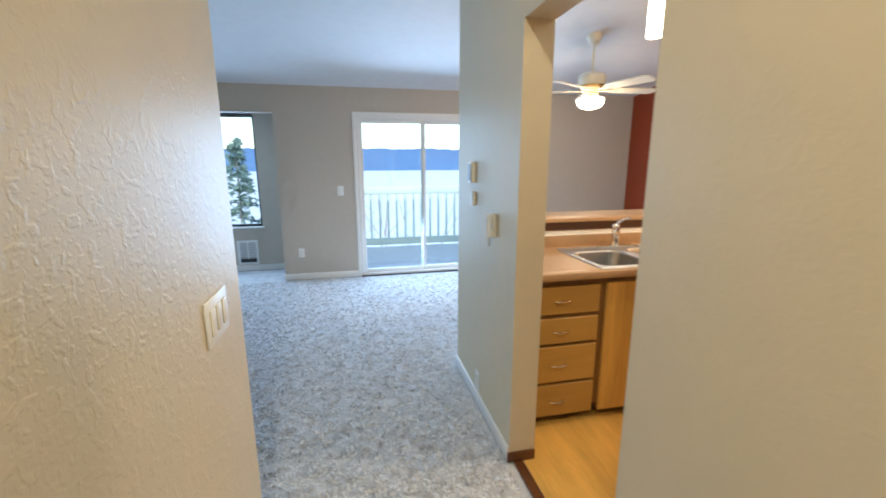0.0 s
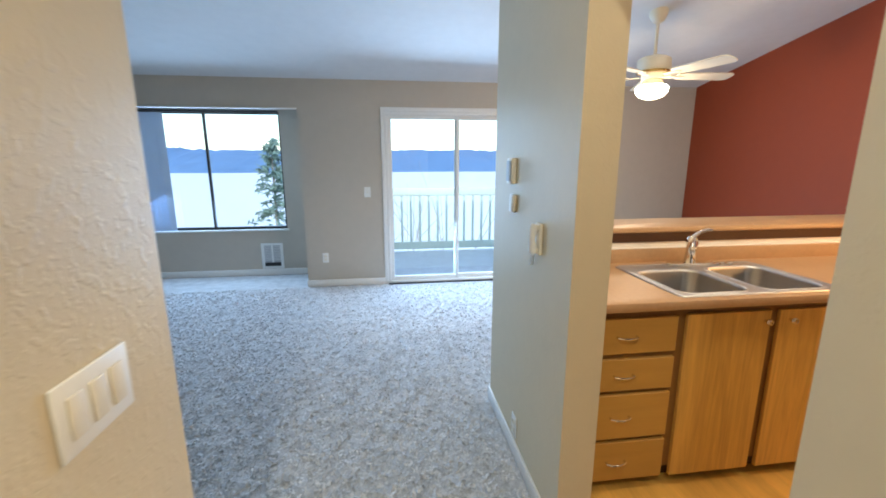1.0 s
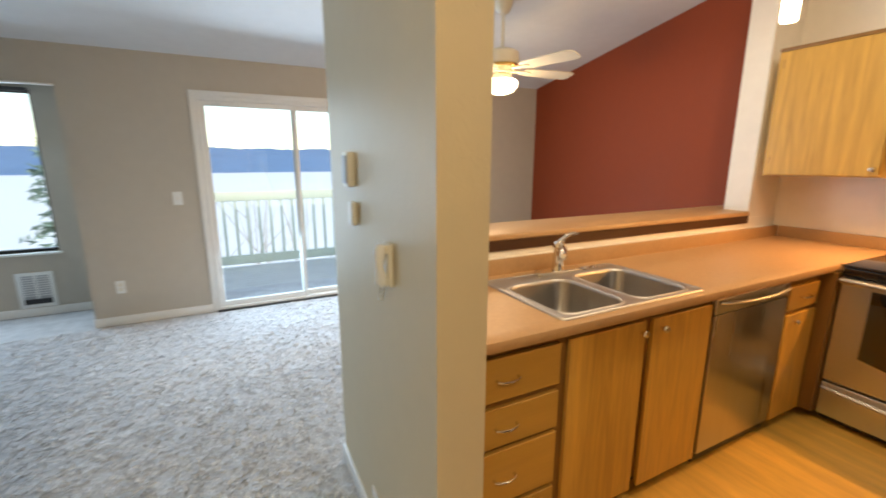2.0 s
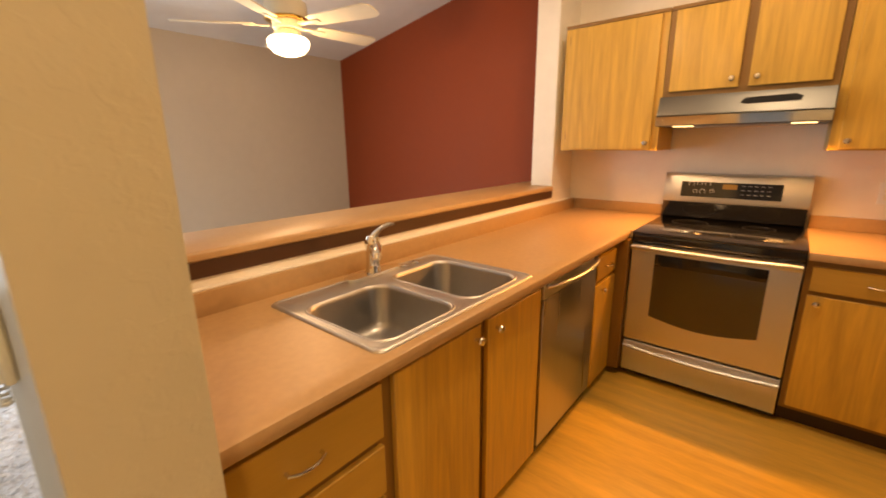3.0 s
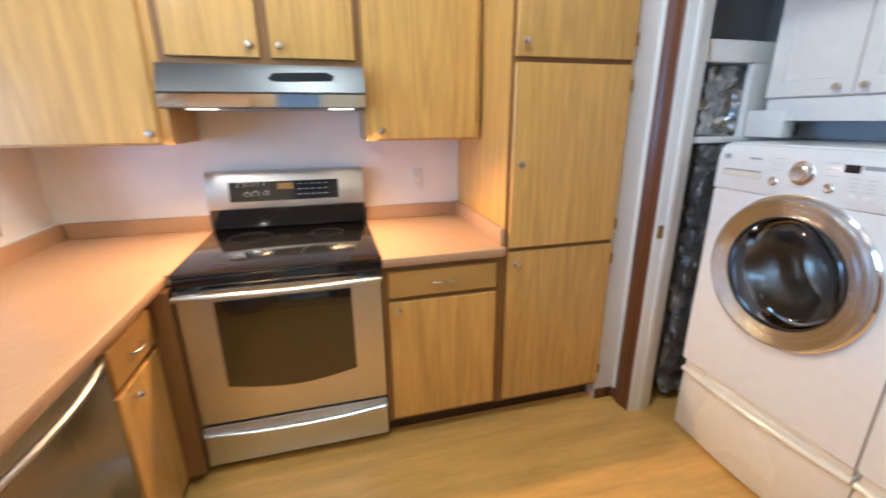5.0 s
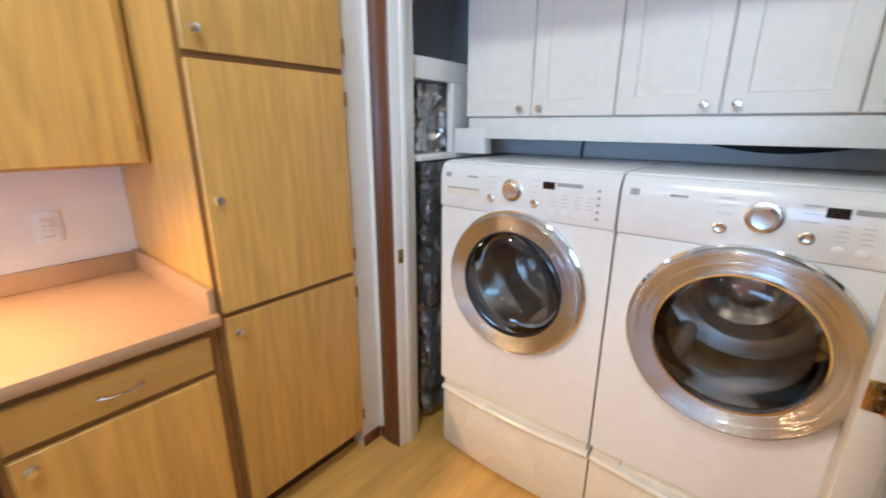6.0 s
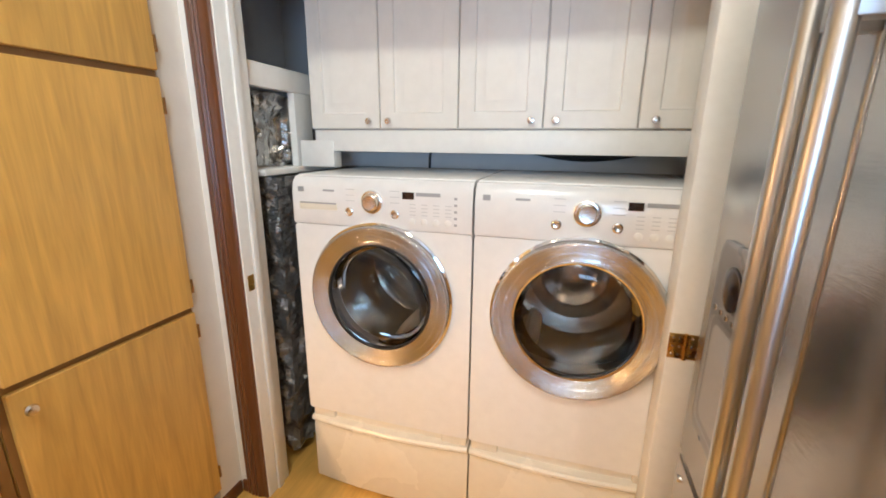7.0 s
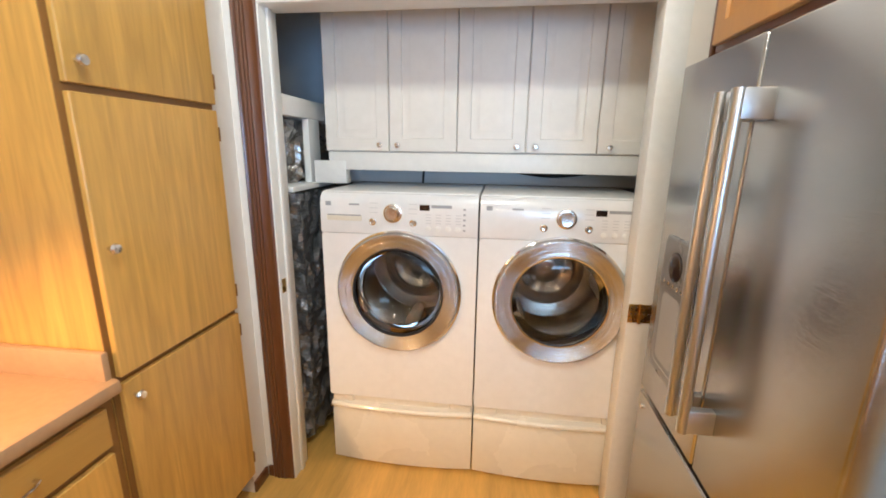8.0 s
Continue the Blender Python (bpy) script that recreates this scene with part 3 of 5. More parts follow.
for px in (-0.70, 2.4, 3.86):
    part("post", B(bm_new(), px - 0.04, px + 0.04, 7.395, 7.465, -0.055, 0.905, 0.005), RAIL_GREEN, rail)
for i in range(29):
    part("baluster", B(bm_new(), -0.6 + i * 0.152, -0.564 + i * 0.152, 7.412, 7.448, 0.125, 0.905, 0.003), RAIL_GREEN, rail)
structure("water", B(bm_new(), -3500, 3500, 12, 3800, -31, -30), WATER, "bright lake under a white sky", "lake")
bm = bm_new()
n = 420
lo, hi, far = [], [], []
for i in range(n + 1):
    x = -2600 + 5200 * i / n
    h = 52 + 12 * noise.noise((x * 0.0016, 3.1, 0)) + 7 * noise.noise((x * 0.008, 7.7, 0)) + 5 * noise.noise((x * 0.03, 1.7, 0)) + 4 * noise.noise((x * 0.09, 4.2, 0))
    lo.append(bm.verts.new((x, 1350 + 60 * noise.noise((x * 0.003, 0, 5)), -30)))
    hi.append(bm.verts.new((x, 1800, -2 + h)))
    far.append(bm.verts.new((x, 2600, -30)))
for a, b in ((lo, hi), (hi, far)):
    for i in range(n):
        bm.faces.new([a[i], a[i + 1], b[i + 1], b[i]])
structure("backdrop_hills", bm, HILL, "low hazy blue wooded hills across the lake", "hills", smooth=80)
bm = bm_new()
rows = []
for j in range(9):
    y = 7.8 + j * 5
    rows.append([bm.verts.new((-40 + i * 4, y, -7 - 24 * (j / 8) ** 1.1 + 0.6 * noise.noise((i * 0.7, j * 0.9, 2)))) for i in range(21)])
for a, b in zip(rows, rows[1:]):
    for i in range(20):
        bm.faces.new([a[i], a[i + 1], b[i + 1], b[i]])
structure("ground", bm, BANK, "grassy bank falling to the lake", "ground", smooth=80)


def conifer(at, height, spread, seed):
    """A young conifer: tapered trunk, drooping limbs and many small sprays of needles."""
    rnd = random.Random(seed)
    x, y, z = at
    tree = thing("conifer", at, "slender green conifer below the window", "tree")
    part("trunk", tube(bm_new(), [(x, y, z + height * f) for f in (0, 0.3, 0.6, 0.9, 1.0)], [0.16, 0.12, 0.08, 0.03, 0.008], 8), BARK, tree)
    vs, fs = [], []
    for k in range(150):
        f = 1.0 - 0.7 * rnd.random() ** 1.5
        a, reach = rnd.random() * math.tau, spread * (1.08 - f) * rnd.uniform(0.5, 1.1)
        for s in range(9):
            r = reach * (0.25 + 0.75 * rnd.random())
            c = Vector((math.cos(a) * r, math.sin(a) * r, height * f - 0.25 * r + rnd.gauss(0, 0.05)))
            for q in range(3):
                d = Vector((rnd.gauss(0, 1), rnd.gauss(0, 1), rnd.gauss(-0.3, 0.6))).normalized() * rnd.uniform(0.10, 0.22)
                e = d.cross(Vector((rnd.gauss(0, 1), rnd.gauss(0, 1), rnd.gauss(0, 1)))).normalized() * 0.035
                i = len(vs)
                vs += [c + e, c - e, c + d]
                fs.append((i, i + 1, i + 2))
    me = bpy.data.meshes.new("crown")
    me.from_pydata([tuple(v) for v in vs], [], fs)
    me.materials.append(NEEDLES)
    crown = new("crown", me)
    crown.parent = tree


conifer((-3.25, 13.5, -9.6), 11.7, 3.0, 4)


def bare_shrub(at, height, seed):
    """A leafless shrub: stems that fork twice."""
    rnd = random.Random(seed)
    bush = thing("bare_shrub", at, "leafless pale shrub below the balcony", "shrub")
    base = Vector(at)
    for k in range(5):
        a = rnd.random() * math.tau
        lean = Vector((math.cos(a), math.sin(a), 0)) * rnd.uniform(0.1, 0.32)
        bm = bm_new()
        line = [base + lean * height * f ** 1.4 + Vector((0, 0, height * f)) for f in (0, 0.35, 0.7, 1.0)]
        tube(bm, line, [0.03, 0.02, 0.012, 0.004], 6)
        for q in range(5):
            f = rnd.uniform(0.45, 0.9)
            p = base + lean * height * f ** 1.4 + Vector((0, 0, height * f))
            d = Vector((rnd.gauss(0, 0.5), rnd.gauss(0, 0.5), 1)).normalized() * height * rnd.uniform(0.12, 0.25)
            tube(bm, [p, p + d * 0.5, p + d], [0.009, 0.006, 0.003], 5)
        part("stem", bm, BARK, bush)


bare_shrub((0.55, 11.5, -8.6), 9.4, 3)
bare_shrub((2.0, 12.2, -9.0), 9.5, 8)

# ---- wall fittings ----
heater = thing("wall_heater", (-1.413, BAY, 0.09), "white metal wall heater with a dark grille", "heater")
part("cover", B(bm_new(), -1.551, -1.276, BAY - 0.02, BAY - 0.001, 0.09, 0.43, 0.008), WHITE_PLASTIC, heater)
for gx in (-1.51, -1.40):
    part("recess", B(bm_new(), gx, gx + 0.09, BAY - 0.023, BAY - 0.018, 0.13, 0.40, 0.002), GREY_PRINT, heater)
for i in range(9):
    part("louver", B(bm_new(), -1.512, -1.308, BAY - 0.027, BAY - 0.020, 0.205 + i * 0.022, 0.211 + i * 0.022), WHITE_PLASTIC, heater)
part("fan_slot", B(bm_new(), -1.512, -1.308, BAY - 0.026, BAY - 0.0225, 0.125, 0.175, 0.002), BLACK, heater)


def plate(name, at, normal, w, h, label, kinds):
    """A cover plate on a wall; normal: 'x', '-x' or '-y'; kinds: one rocker or socket for each gang."""
    x, y, z = at
    ob = thing(name, at, label, "wall switch" if "switch" in name else "outlet")

    def put(pname, u0, u1, z0, z1, d0, d1, bev, material, parent):
        if normal == "-y":
            bmx = B(bm_new(), x + u0, x + u1, y - d1, y - d0, z + z0, z + z1, bev)
        elif normal == "x":
            bmx = B(bm_new(), x + d0, x + d1, y + u0, y + u1, z + z0, z + z1, bev)
        else:
            bmx = B(bm_new(), x - d1, x - d0, y + u0, y + u1, z + z0, z + z1, bev)
        return part(pname, bmx, material, parent)
    cover = put("cover", -w / 2, w / 2, -h / 2, h / 2, 0.0005, 0.007, 0.003, WHITE_PLASTIC, ob)
    for i, k in enumerate(kinds):
        c = (i - (len(kinds) - 1) / 2) * 0.046
        if k == "rocker":
            put("rocker", c - 0.016, c + 0.016, -0.033, 0.033, 0.006, 0.011, 0.003, CREAM_PLASTIC, cover)
        elif k == "toggle":
            put("toggle", c - 0.005, c + 0.005, -0.012, 0.012, 0.006, 0.016, 0.002, CREAM_PLASTIC, cover)
        else:
            for s in (-0.02, 0.02):
                put("socket", c - 0.016, c + 0.016, s - 0.014, s + 0.014, 0.006, 0.0085, 0.004, CREAM_PLASTIC, cover)
    return ob


plate("light_switch", (HALL_W, 1.076, 1.108), "x", 0.165, 0.114, "white three-gang rocker switch on the hall wall", ("rocker", "rocker", "rocker"))
plate("light_switch", (-0.128, NORTH, 1.12), "-y", 0.075, 0.118, "white single light switch beside the balcony door", ("toggle",))
plate("outlet", (-0.645, NORTH, 0.352), "-y", 0.07, 0.115, "white wall outlet under the switch", ("socket",))
plate("outlet", (-0.859, 5.72, 0.42), "-x", 0.07, 0.115, "white wall outlet in the window bay", ("socket",))
plate("outlet", (EAST, 0.80, 1.13), "-x", 0.07, 0.115, "white wall outlet over the counter", ("socket",))
plate("outlet", (HALL_E, 2.24, 0.16), "-x", 0.07, 0.115, "white wall outlet low on the partition", ("socket",))

t1 = thing("thermostat", (HALL_E, 2.385, 1.36), "ivory plastic wall thermostat box", "thermostat")
part("housing", B(bm_new(), HALL_E - 0.026, HALL_E - 0.001, 2.345, 2.425, 1.36, 1.48, 0.006), CREAM_PLASTIC, t1)
part("cover", B(bm_new(), HALL_E - 0.030, HALL_E - 0.026, 2.352, 2.418, 1.372, 1.468, 0.002), GREY_PRINT, t1)
t2 = thing("door_chime", (HALL_E, 2.355, 1.222), "ivory plastic control box under the thermostat", "control box")
part("housing", B(bm_new(), HALL_E - 0.024, HALL_E - 0.001, 2.322, 2.388, 1.225, 1.312, 0.012, 3), CREAM_PLASTIC, t2)
ph = thing("intercom_handset", (HALL_E, 2.005, 1.085), "ivory wall intercom handset on its cradle", "intercom")
part("cradle", B(bm_new(), HALL_E - 0.016, HALL_E - 0.001, 1.975, 2.035, 1.098, 1.224, 0.006), CREAM_PLASTIC, ph)
for z0, z1 in ((1.100, 1.126), (1.194, 1.220)):
    part("handset_rest", B(bm_new(), HALL_E - 0.022, HALL_E - 0.014, 1.985, 2.025, z0, z1, 0.006), CREAM_PLASTIC, ph)
part("handset", tube(bm_new(), [(HALL_E - 0.024, 2.005, 1.104), (HALL_E - 0.030, 2.005, 1.114), (HALL_E - 0.034, 2.005, 1.16), (HALL_E - 0.030, 2.005, 1.206), (HALL_E - 0.024, 2.005, 1.217)], [0.015, 0.018, 0.012, 0.018, 0.015], 12), WHITE_PLASTIC, ph)
coil = [(HALL_E - 0.018 + 0.007 * math.cos(k * 1.3), 2.030 + 0.020 * math.sin(math.pi * k / 60) + 0.007 * math.sin(k * 1.3), 1.10 - 0.055 * math.sin(math.pi * k / 60)) for k in range(61)]
part("cord", tube(bm_new(), coil, 0.0018, 6), WHITE_PLASTIC, ph)


# ---- kitchen joinery ----
def knob(parent, at, axis, sign):
    """A small mushroom knob on a door face."""
    prof = [(0.0055, 0), (0.005, 0.010), (0.012, 0.015), (0.0155, 0.022), (0.012, 0.029), (0, 0.031)]
    return part("knob", lathe(bm_new(), at, [(r, sign * h) for r, h in prof], axis, 16), NICKEL, parent, "satin nickel knob")


def pull(parent, at, along, out, w=0.085):
    """A bowed drawer pull; along and out: unit directions."""
    a, o, p = Vector(along), Vector(out), Vector(at)
    pts = [p - a * w / 2, p - a * w / 2 + o * 0.012, p - a * w * 0.3 + o * 0.024, p + o * 0.028, p + a * w * 0.3 + o * 0.024, p + a * w / 2 + o * 0.012, p + a * w / 2]
    return part("handle", tube(bm_new(), pts, [0.005, 0.005, 0.004, 0.004, 0.004, 0.005, 0.005], 8), NICKEL, parent, "satin nickel bow handle")


FY = 1.945      # face frame of the sink run
FX = 3.205      # face frame of the range run
GROUP = "kitchen cabinets"


def front_y(cab, name, x0, x1, z0, z1, material=None):
    return part(name, B(bm_new(), x0, x1, FY - 0.019, FY, z0, z1, 0.0025, 1), material or OAK, cab)


def front_x(cab, name, y0, y1, z0, z1, fx=FX, material=None):
    return part(name, B(bm_new(), fx - 0.019, fx, y0, y1, z0, z1, 0.0025, 1), material or OAK, cab)


def body_y(cab, x0, x1):
    part("body", B(bm_new(), x0, x1, FY, 2.53, 0.10, 0.868), OAK_FRAME, cab)
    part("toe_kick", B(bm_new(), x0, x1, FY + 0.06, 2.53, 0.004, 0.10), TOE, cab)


cab = thing("base_cabinet", (1.09, 2.2, 0.004), "oak base cabinet with four drawers", "cabinet", GROUP)
body_y(cab, 0.852, 1.32)
for z0, z1 in ((0.675, 0.83), (0.505, 0.65), (0.275, 0.485), (0.065, 0.255)):
    d = front_y(cab, "drawer", 0.88, 1.30, z0, z1, OAK_FLAT)
    pull(d, (1.073, FY - 0.019, (z0 + z1) / 2), (1, 0, 0), (0, -1, 0))
cab = thing("base_cabinet", (1.74, 2.2, 0.004), "oak sink cabinet with two flat doors", "cabinet", GROUP)
part("frame", B(bm_new(), 1.32, 2.18, FY, FY + 0.02, 0.10, 0.868), OAK_FRAME, cab)
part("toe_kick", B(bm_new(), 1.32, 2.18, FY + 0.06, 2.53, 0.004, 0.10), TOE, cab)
part("floor_panel", B(bm_new(), 1.32, 2.18, FY + 0.02, 2.53, 0.10, 0.118), OAK_FRAME, cab)
for x0, x1, kx in ((1.342, 1.737, 1.71), (1.779, 2.168, 1.83)):
    d = front_y(cab, "door", x0, x1, 0.06, 0.835)
    knob(d, (kx, FY - 0.019, 0.79), "y", -1)
cab = thing("base_cabinet", (2.99, 2.2, 0.004), "narrow oak cabinet with a drawer over a door", "cabinet", GROUP)
body_y(cab, 2.812, 3.14)
part("filler", B(bm_new(), 3.14, 3.20, 1.868, FY + 0.05, 0.06, 0.868), OAK_FRAME, cab)
d = front_y(cab, "drawer", 2.825, 3.125, 0.69, 0.82, OAK_FLAT)
pull(d, (2.975, FY - 0.019, 0.755), (1, 0, 0), (0, -1, 0))
d = front_y(cab, "door", 2.825, 3.125, 0.06, 0.665)
knob(d, (2.90, FY - 0.019, 0.625), "y", -1)

dw = thing("dishwasher", (2.50, 2.2, 0.004), "stainless steel dishwasher with a bowed bar handle", "dishwasher")
part("tub", B(bm_new(), 2.186, 2.806, FY, 2.52, 0.02, 0.866), BLACK, dw)
part("door", B(bm_new(), 2.19, 2.80, FY - 0.022, FY, 0.075, 0.775, 0.004), STEEL_V, dw)
part("control_panel", B(bm_new(), 2.19, 2.80, FY - 0.022, FY, 0.779, 0.862, 0.005), STEEL, dw)
pts = [(2.215 + 0.56 * f, FY - 0.022 - 0.052 * math.sin(math.pi * f) ** 0.55, 0.835) for f in (0, 0.02, 0.08, 0.2, 0.35, 0.5, 0.65, 0.8, 0.92, 0.98, 1)]
part("handle", tube(bm_new(), pts, 0.011, 10, 0.75), STEEL, dw)
part("kick_plate", B(bm_new(), 2.19, 2.80, FY + 0.05, FY + 0.06, 0.004, 0.075), BLACK, dw)

cab = thing("base_cabinet", (3.55, 0.82, 0.004), "oak base cabinet with one drawer and one door", "cabinet", GROUP)
part("body", B(bm_new(), FX, EAST - 0.003, 0.555, 1.094, 0.10, 0.868), OAK_FRAME, cab)
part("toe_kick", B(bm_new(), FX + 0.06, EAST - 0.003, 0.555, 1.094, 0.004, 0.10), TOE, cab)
d = front_x(cab, "drawer", 0.588, 1.072, 0.728, 0.845, material=OAK_FLAT)
pull(d, (FX - 0.019, 0.83, 0.787), (0, 1, 0), (-1, 0, 0), 0.1)
d = front_x(cab, "door", 0.588, 1.072, 0.122, 0.705)
knob(d, (FX - 0.019, 1.035, 0.672), "x", -1)

pantry = thing("pantry_cabinet", (3.55, 0.27, 0.004), "tall oak pantry cabinet with three flat doors", "pantry", GROUP)
part("body", B(bm_new(), FX, EAST - 0.003, 0.0, 0.55, 0.10, 2.14), OAK, pantry)
part("face_frame", B(bm_new(), FX - 0.004, FX, 0.0, 0.55, 0.10, 2.14), OAK_FRAME, pantry)
part("toe_kick", B(bm_new(), FX + 0.06, EAST - 0.003, 0.0, 0.55, 0.004, 0.10), TOE, pantry)
for z0, z1, kz in ((0.122, 0.885, 0.835), (0.905, 1.662, 1.27), (1.682, 2.12, 1.735)):
    d = part("door", B(bm_new(), FX - 0.023, FX - 0.004, 0.004, 0.535, z0, z1, 0.0025, 1), OAK, pantry)
    knob(d, (FX - 0.023, 0.505, kz), "x", -1)
for hz in (0.2, 0.81, 0.98, 1.58, 1.76, 2.05):
    part("hinge", B(bm_new(), FX - 0.022, FX - 0.006, -0.006, 0.003, hz - 0.025, hz + 0.025, 0.001), OAK_FRAME, pantry, "brown painted hinge")

UX = 3.52
for y0, y1, z0, doors, label in (
        (1.866, 2.482, 1.36, ((1.905, 2.445, 1.93),), "oak wall cabinet with one wide door"),
        (1.098, 1.862, 1.66, ((1.50, 1.832, 1.532), (1.128, 1.455, 1.42)), "short oak wall cabinet over the range hood"),
        (0.565, 1.094, 1.36, ((0.585, 1.058, 1.03),), "oak wall cabinet beside the pantry")):
    cab = thing("wall_cabinet", ((UX + EAST) / 2, (y0 + y1) / 2, z0), label, "cabinet", GROUP)
    part("body", B(bm_new(), UX, EAST - 0.003, y0, y1, z0, 2.14), OAK, cab)
    part("face_frame", B(bm_new(), UX - 0.003, UX, y0, y1, z0, 2.14), OAK_FRAME if len(doors) > 1 else OAK, cab)
    for a, b, ky in doors:
        d = part("door", B(bm_new(), UX - 0.022, UX - 0.003, a, b, z0 + (0.03 if len(doors) > 1 else 0.008), 2.12, 0.0025, 1), OAK, cab)
        knob(d, (UX - 0.022, ky, z0 + (0.075 if len(doors) > 1 else 0.045)), "x", -1)
        outer = b if ky < (a + b) / 2 else a
        for hz in (z0 + 0.1, 2.05):
            part("hinge", B(bm_new(), UX - 0.02, UX - 0.003, outer - 0.004, outer + 0.004, hz - 0.025, hz + 0.025, 0.001), OAK_FRAME, d, "brown hinge")
    part("top_moulding", B(bm_new(), UX - 0.012, UX, y0, y1, 2.125, 2.145, 0.003), OAK_FRAME, cab)

# worktops: rounded laminate nosing, upstands
SX0, SX1, SY0, SY1 = 1.29, 2.075, 1.917, 2.435      # sink rim


def nosing(z, d):
    """Section of a laminate edge: (distance in from the front, height)."""
    return [(d, z - 0.04), (0.004, z - 0.04), (0.0, z - 0.034), (0.0, z - 0.012), (0.003, z - 0.004), (0.011, z), (d, z)]


CT = 0.915
top = thing("worktop", (2.0, 2.2, 0.868), "tan laminate worktop with a rounded edge and upstand", "worktop")
part("front_edge", prism(bm_new(), [(1.880 + a, b) for a, b in nosing(CT, 0.06)], "x", KIT_W + 0.002, 3.20), LAMINATE, top)
for x0, x1, y0, y1 in ((KIT_W + 0.002, SX0 + 0.02, 1.940, 2.506), (SX1 - 0.02, EAST - 0.003, 1.940, 2.506), (SX0 + 0.02, SX1 - 0.02, 2.42, 2.506), (3.20, EAST - 0.003, 1.87, 1.940)):
    part("slab", B(bm_new(), x0, x1, y0, y1, CT - 0.04, CT), LAMINATE, top)
part("upstand", B(bm_new(), KIT_W + 0.002, EAST - 0.02, 2.506, 2.525, CT - 0.04, 0.990, 0.004), LAMINATE, top)
part("upstand", B(bm_new(), EAST - 0.022, EAST - 0.003, 1.87, 2.506, CT, 0.99, 0.004), LAMINATE, top)
part("upstand", B(bm_new(), KIT_W + 0.002, KIT_W + 0.02, 1.91, 2.506, CT, 0.99, 0.004), LAMINATE, top)
top = thing("worktop", (3.5, 0.82, 0.868), "small tan laminate worktop beside the range", "worktop")
part("front_edge", prism(bm_new(), [(3.165 + a, b) for a, b in nosing(CT, 0.06)], "y", 0.556, 1.094), LAMINATE, top)
part("slab", B(bm_new(), 3.225, EAST - 0.003, 0.556, 1.094, CT - 0.04, CT), LAMINATE, top)
part("upstand", B(bm_new(), EAST - 0.022, EAST - 0.003, 0.574, 1.094, CT, 0.99, 0.004), LAMINATE, top)
part("upstand", B(bm_new(), 3.19, EAST - 0.003, 0.553, 0.574, CT - 0.02, 0.995, 0.004), LAMINATE, top)

bar = thing("breakfast_bar", (2.2, 2.7, 1.062), "tan laminate breakfast bar shelf on the half wall", "bar top")
sec = [(2.545, 1.074), (2.541, 1.079), (2.541, 1.096), (2.545, 1.102), (2.552, 1.105), (2.885, 1.105), (2.895, 1.10), (2.90, 1.092), (2.90, 1.079), (2.895, 1.074)]
part("slab", prism(bm_new(), sec, "x", KIT_W, 3.557), LAMINATE, bar)
part("end_piece", B(bm_new(), 3.557, EAST - 0.002, 2.722, 2.90, 1.074, 1.105, 0.004), LAMINATE, bar)
structure("wall_half_ledge", B(bm_new(), KIT_W, EAST, 2.526, 2.5495, 0, 0.992), KITCHEN_PAINT, "white ledge of the half wall above the upstand", "wall")
structure("trim_bar", B(bm_new(), KIT_W + 0.002, 3.553, 2.544, 2.549, 1.022, 1.073), BAR_TRIM, "dark brown trim board under the bar", "trim")

# ---- sink, tap ----
sink = thing("sink", (1.69, 2.19, 0.74), "double bowl stainless steel drop-in sink", "sink")
bm = bm_new()


def ring_faces(a, b):
    k = len(a)
    for i in range(k):
        bm.faces.new([a[i], a[(i + 1) % k], b[(i + 1) % k], b[i]])


bowls = ((1.325, 1.655, 1.950, 2.318), (1.718, 2.035, 1.950, 2.345))
# deck: rim strips round and between the bowls
outer = [bm.verts.new((x, y, CT + 0.0015)) for x, y in rounded(SX0 - 0.003, SX1 + 0.003, SY0 - 0.003, SY1 + 0.003, 0.03)]
lip = [bm.verts.new((x, y, CT + 0.006)) for x, y in rounded(SX0 + 0.006, SX1 - 0.006, SY0 + 0.006, SY1 - 0.006, 0.026)]
ring_faces(outer, lip)
holes = []
for x0, x1, y0, y1 in bowls:
    prev = None
    for inset, z in ((-0.006, 0.004), (0.0, 0.001), (0.005, -0.012), (0.012, -0.13), (0.03, -0.158), (0.06, -0.166)):
        ring = [bm.verts.new((x, y, CT + z)) for x, y in rounded(x0 + inset, x1 - inset, y0 + inset, y1 - inset, max(0.02, 0.065 - inset * 0.4))]
        if prev:
            ring_faces(prev, ring)
        else:
            holes.append(ring)
        prev = ring
    c = bm.verts.new(((x0 + x1) / 2, (y0 + y1) / 2, CT - 0.17))
    for i in range(len(prev)):
        bm.faces.new([prev[i], prev[(i + 1) % len(prev)], c])
es = []
for ring in [lip] + holes:
    for i in range(len(ring)):
        e = bm.edges.get((ring[i], ring[(i + 1) % len(ring)]))
        es.append(e)
rim = bm_new()
outline = [(rounded(SX0 - d, SX1 + d, SY0 - d, SY1 + d, 0.03), h) for d, h in ((0.004, 0.0), (0.003, 0.004), (-0.002, 0.0075), (-0.010, 0.0075), (-0.012, 0.0045))]
rings(rim, [[(x, y, CT + h) for x, y in o] for o, h in outline], False, False)
part("rim", rim, RIM_STEEL, sink, "bright rolled steel rim", smooth=60)
for x0, x1, y0, y1 in bowls:
    edge = bm_new()
    rings(edge, [[(x, y, CT + h) for x, y in rounded(x0 - d, x1 + d, y0 - d, y1 + d, 0.067)] for d, h in ((0.008, 0.004), (0.006, 0.0065), (0.002, 0.0065), (-0.002, 0.001), (-0.004, -0.004))], False, False)
    part("bowl_lip", edge, RIM_STEEL, sink, "bright pressed bowl edge", smooth=60)
bmesh.ops.triangle_fill(bm, edges=es, use_beauty=True)
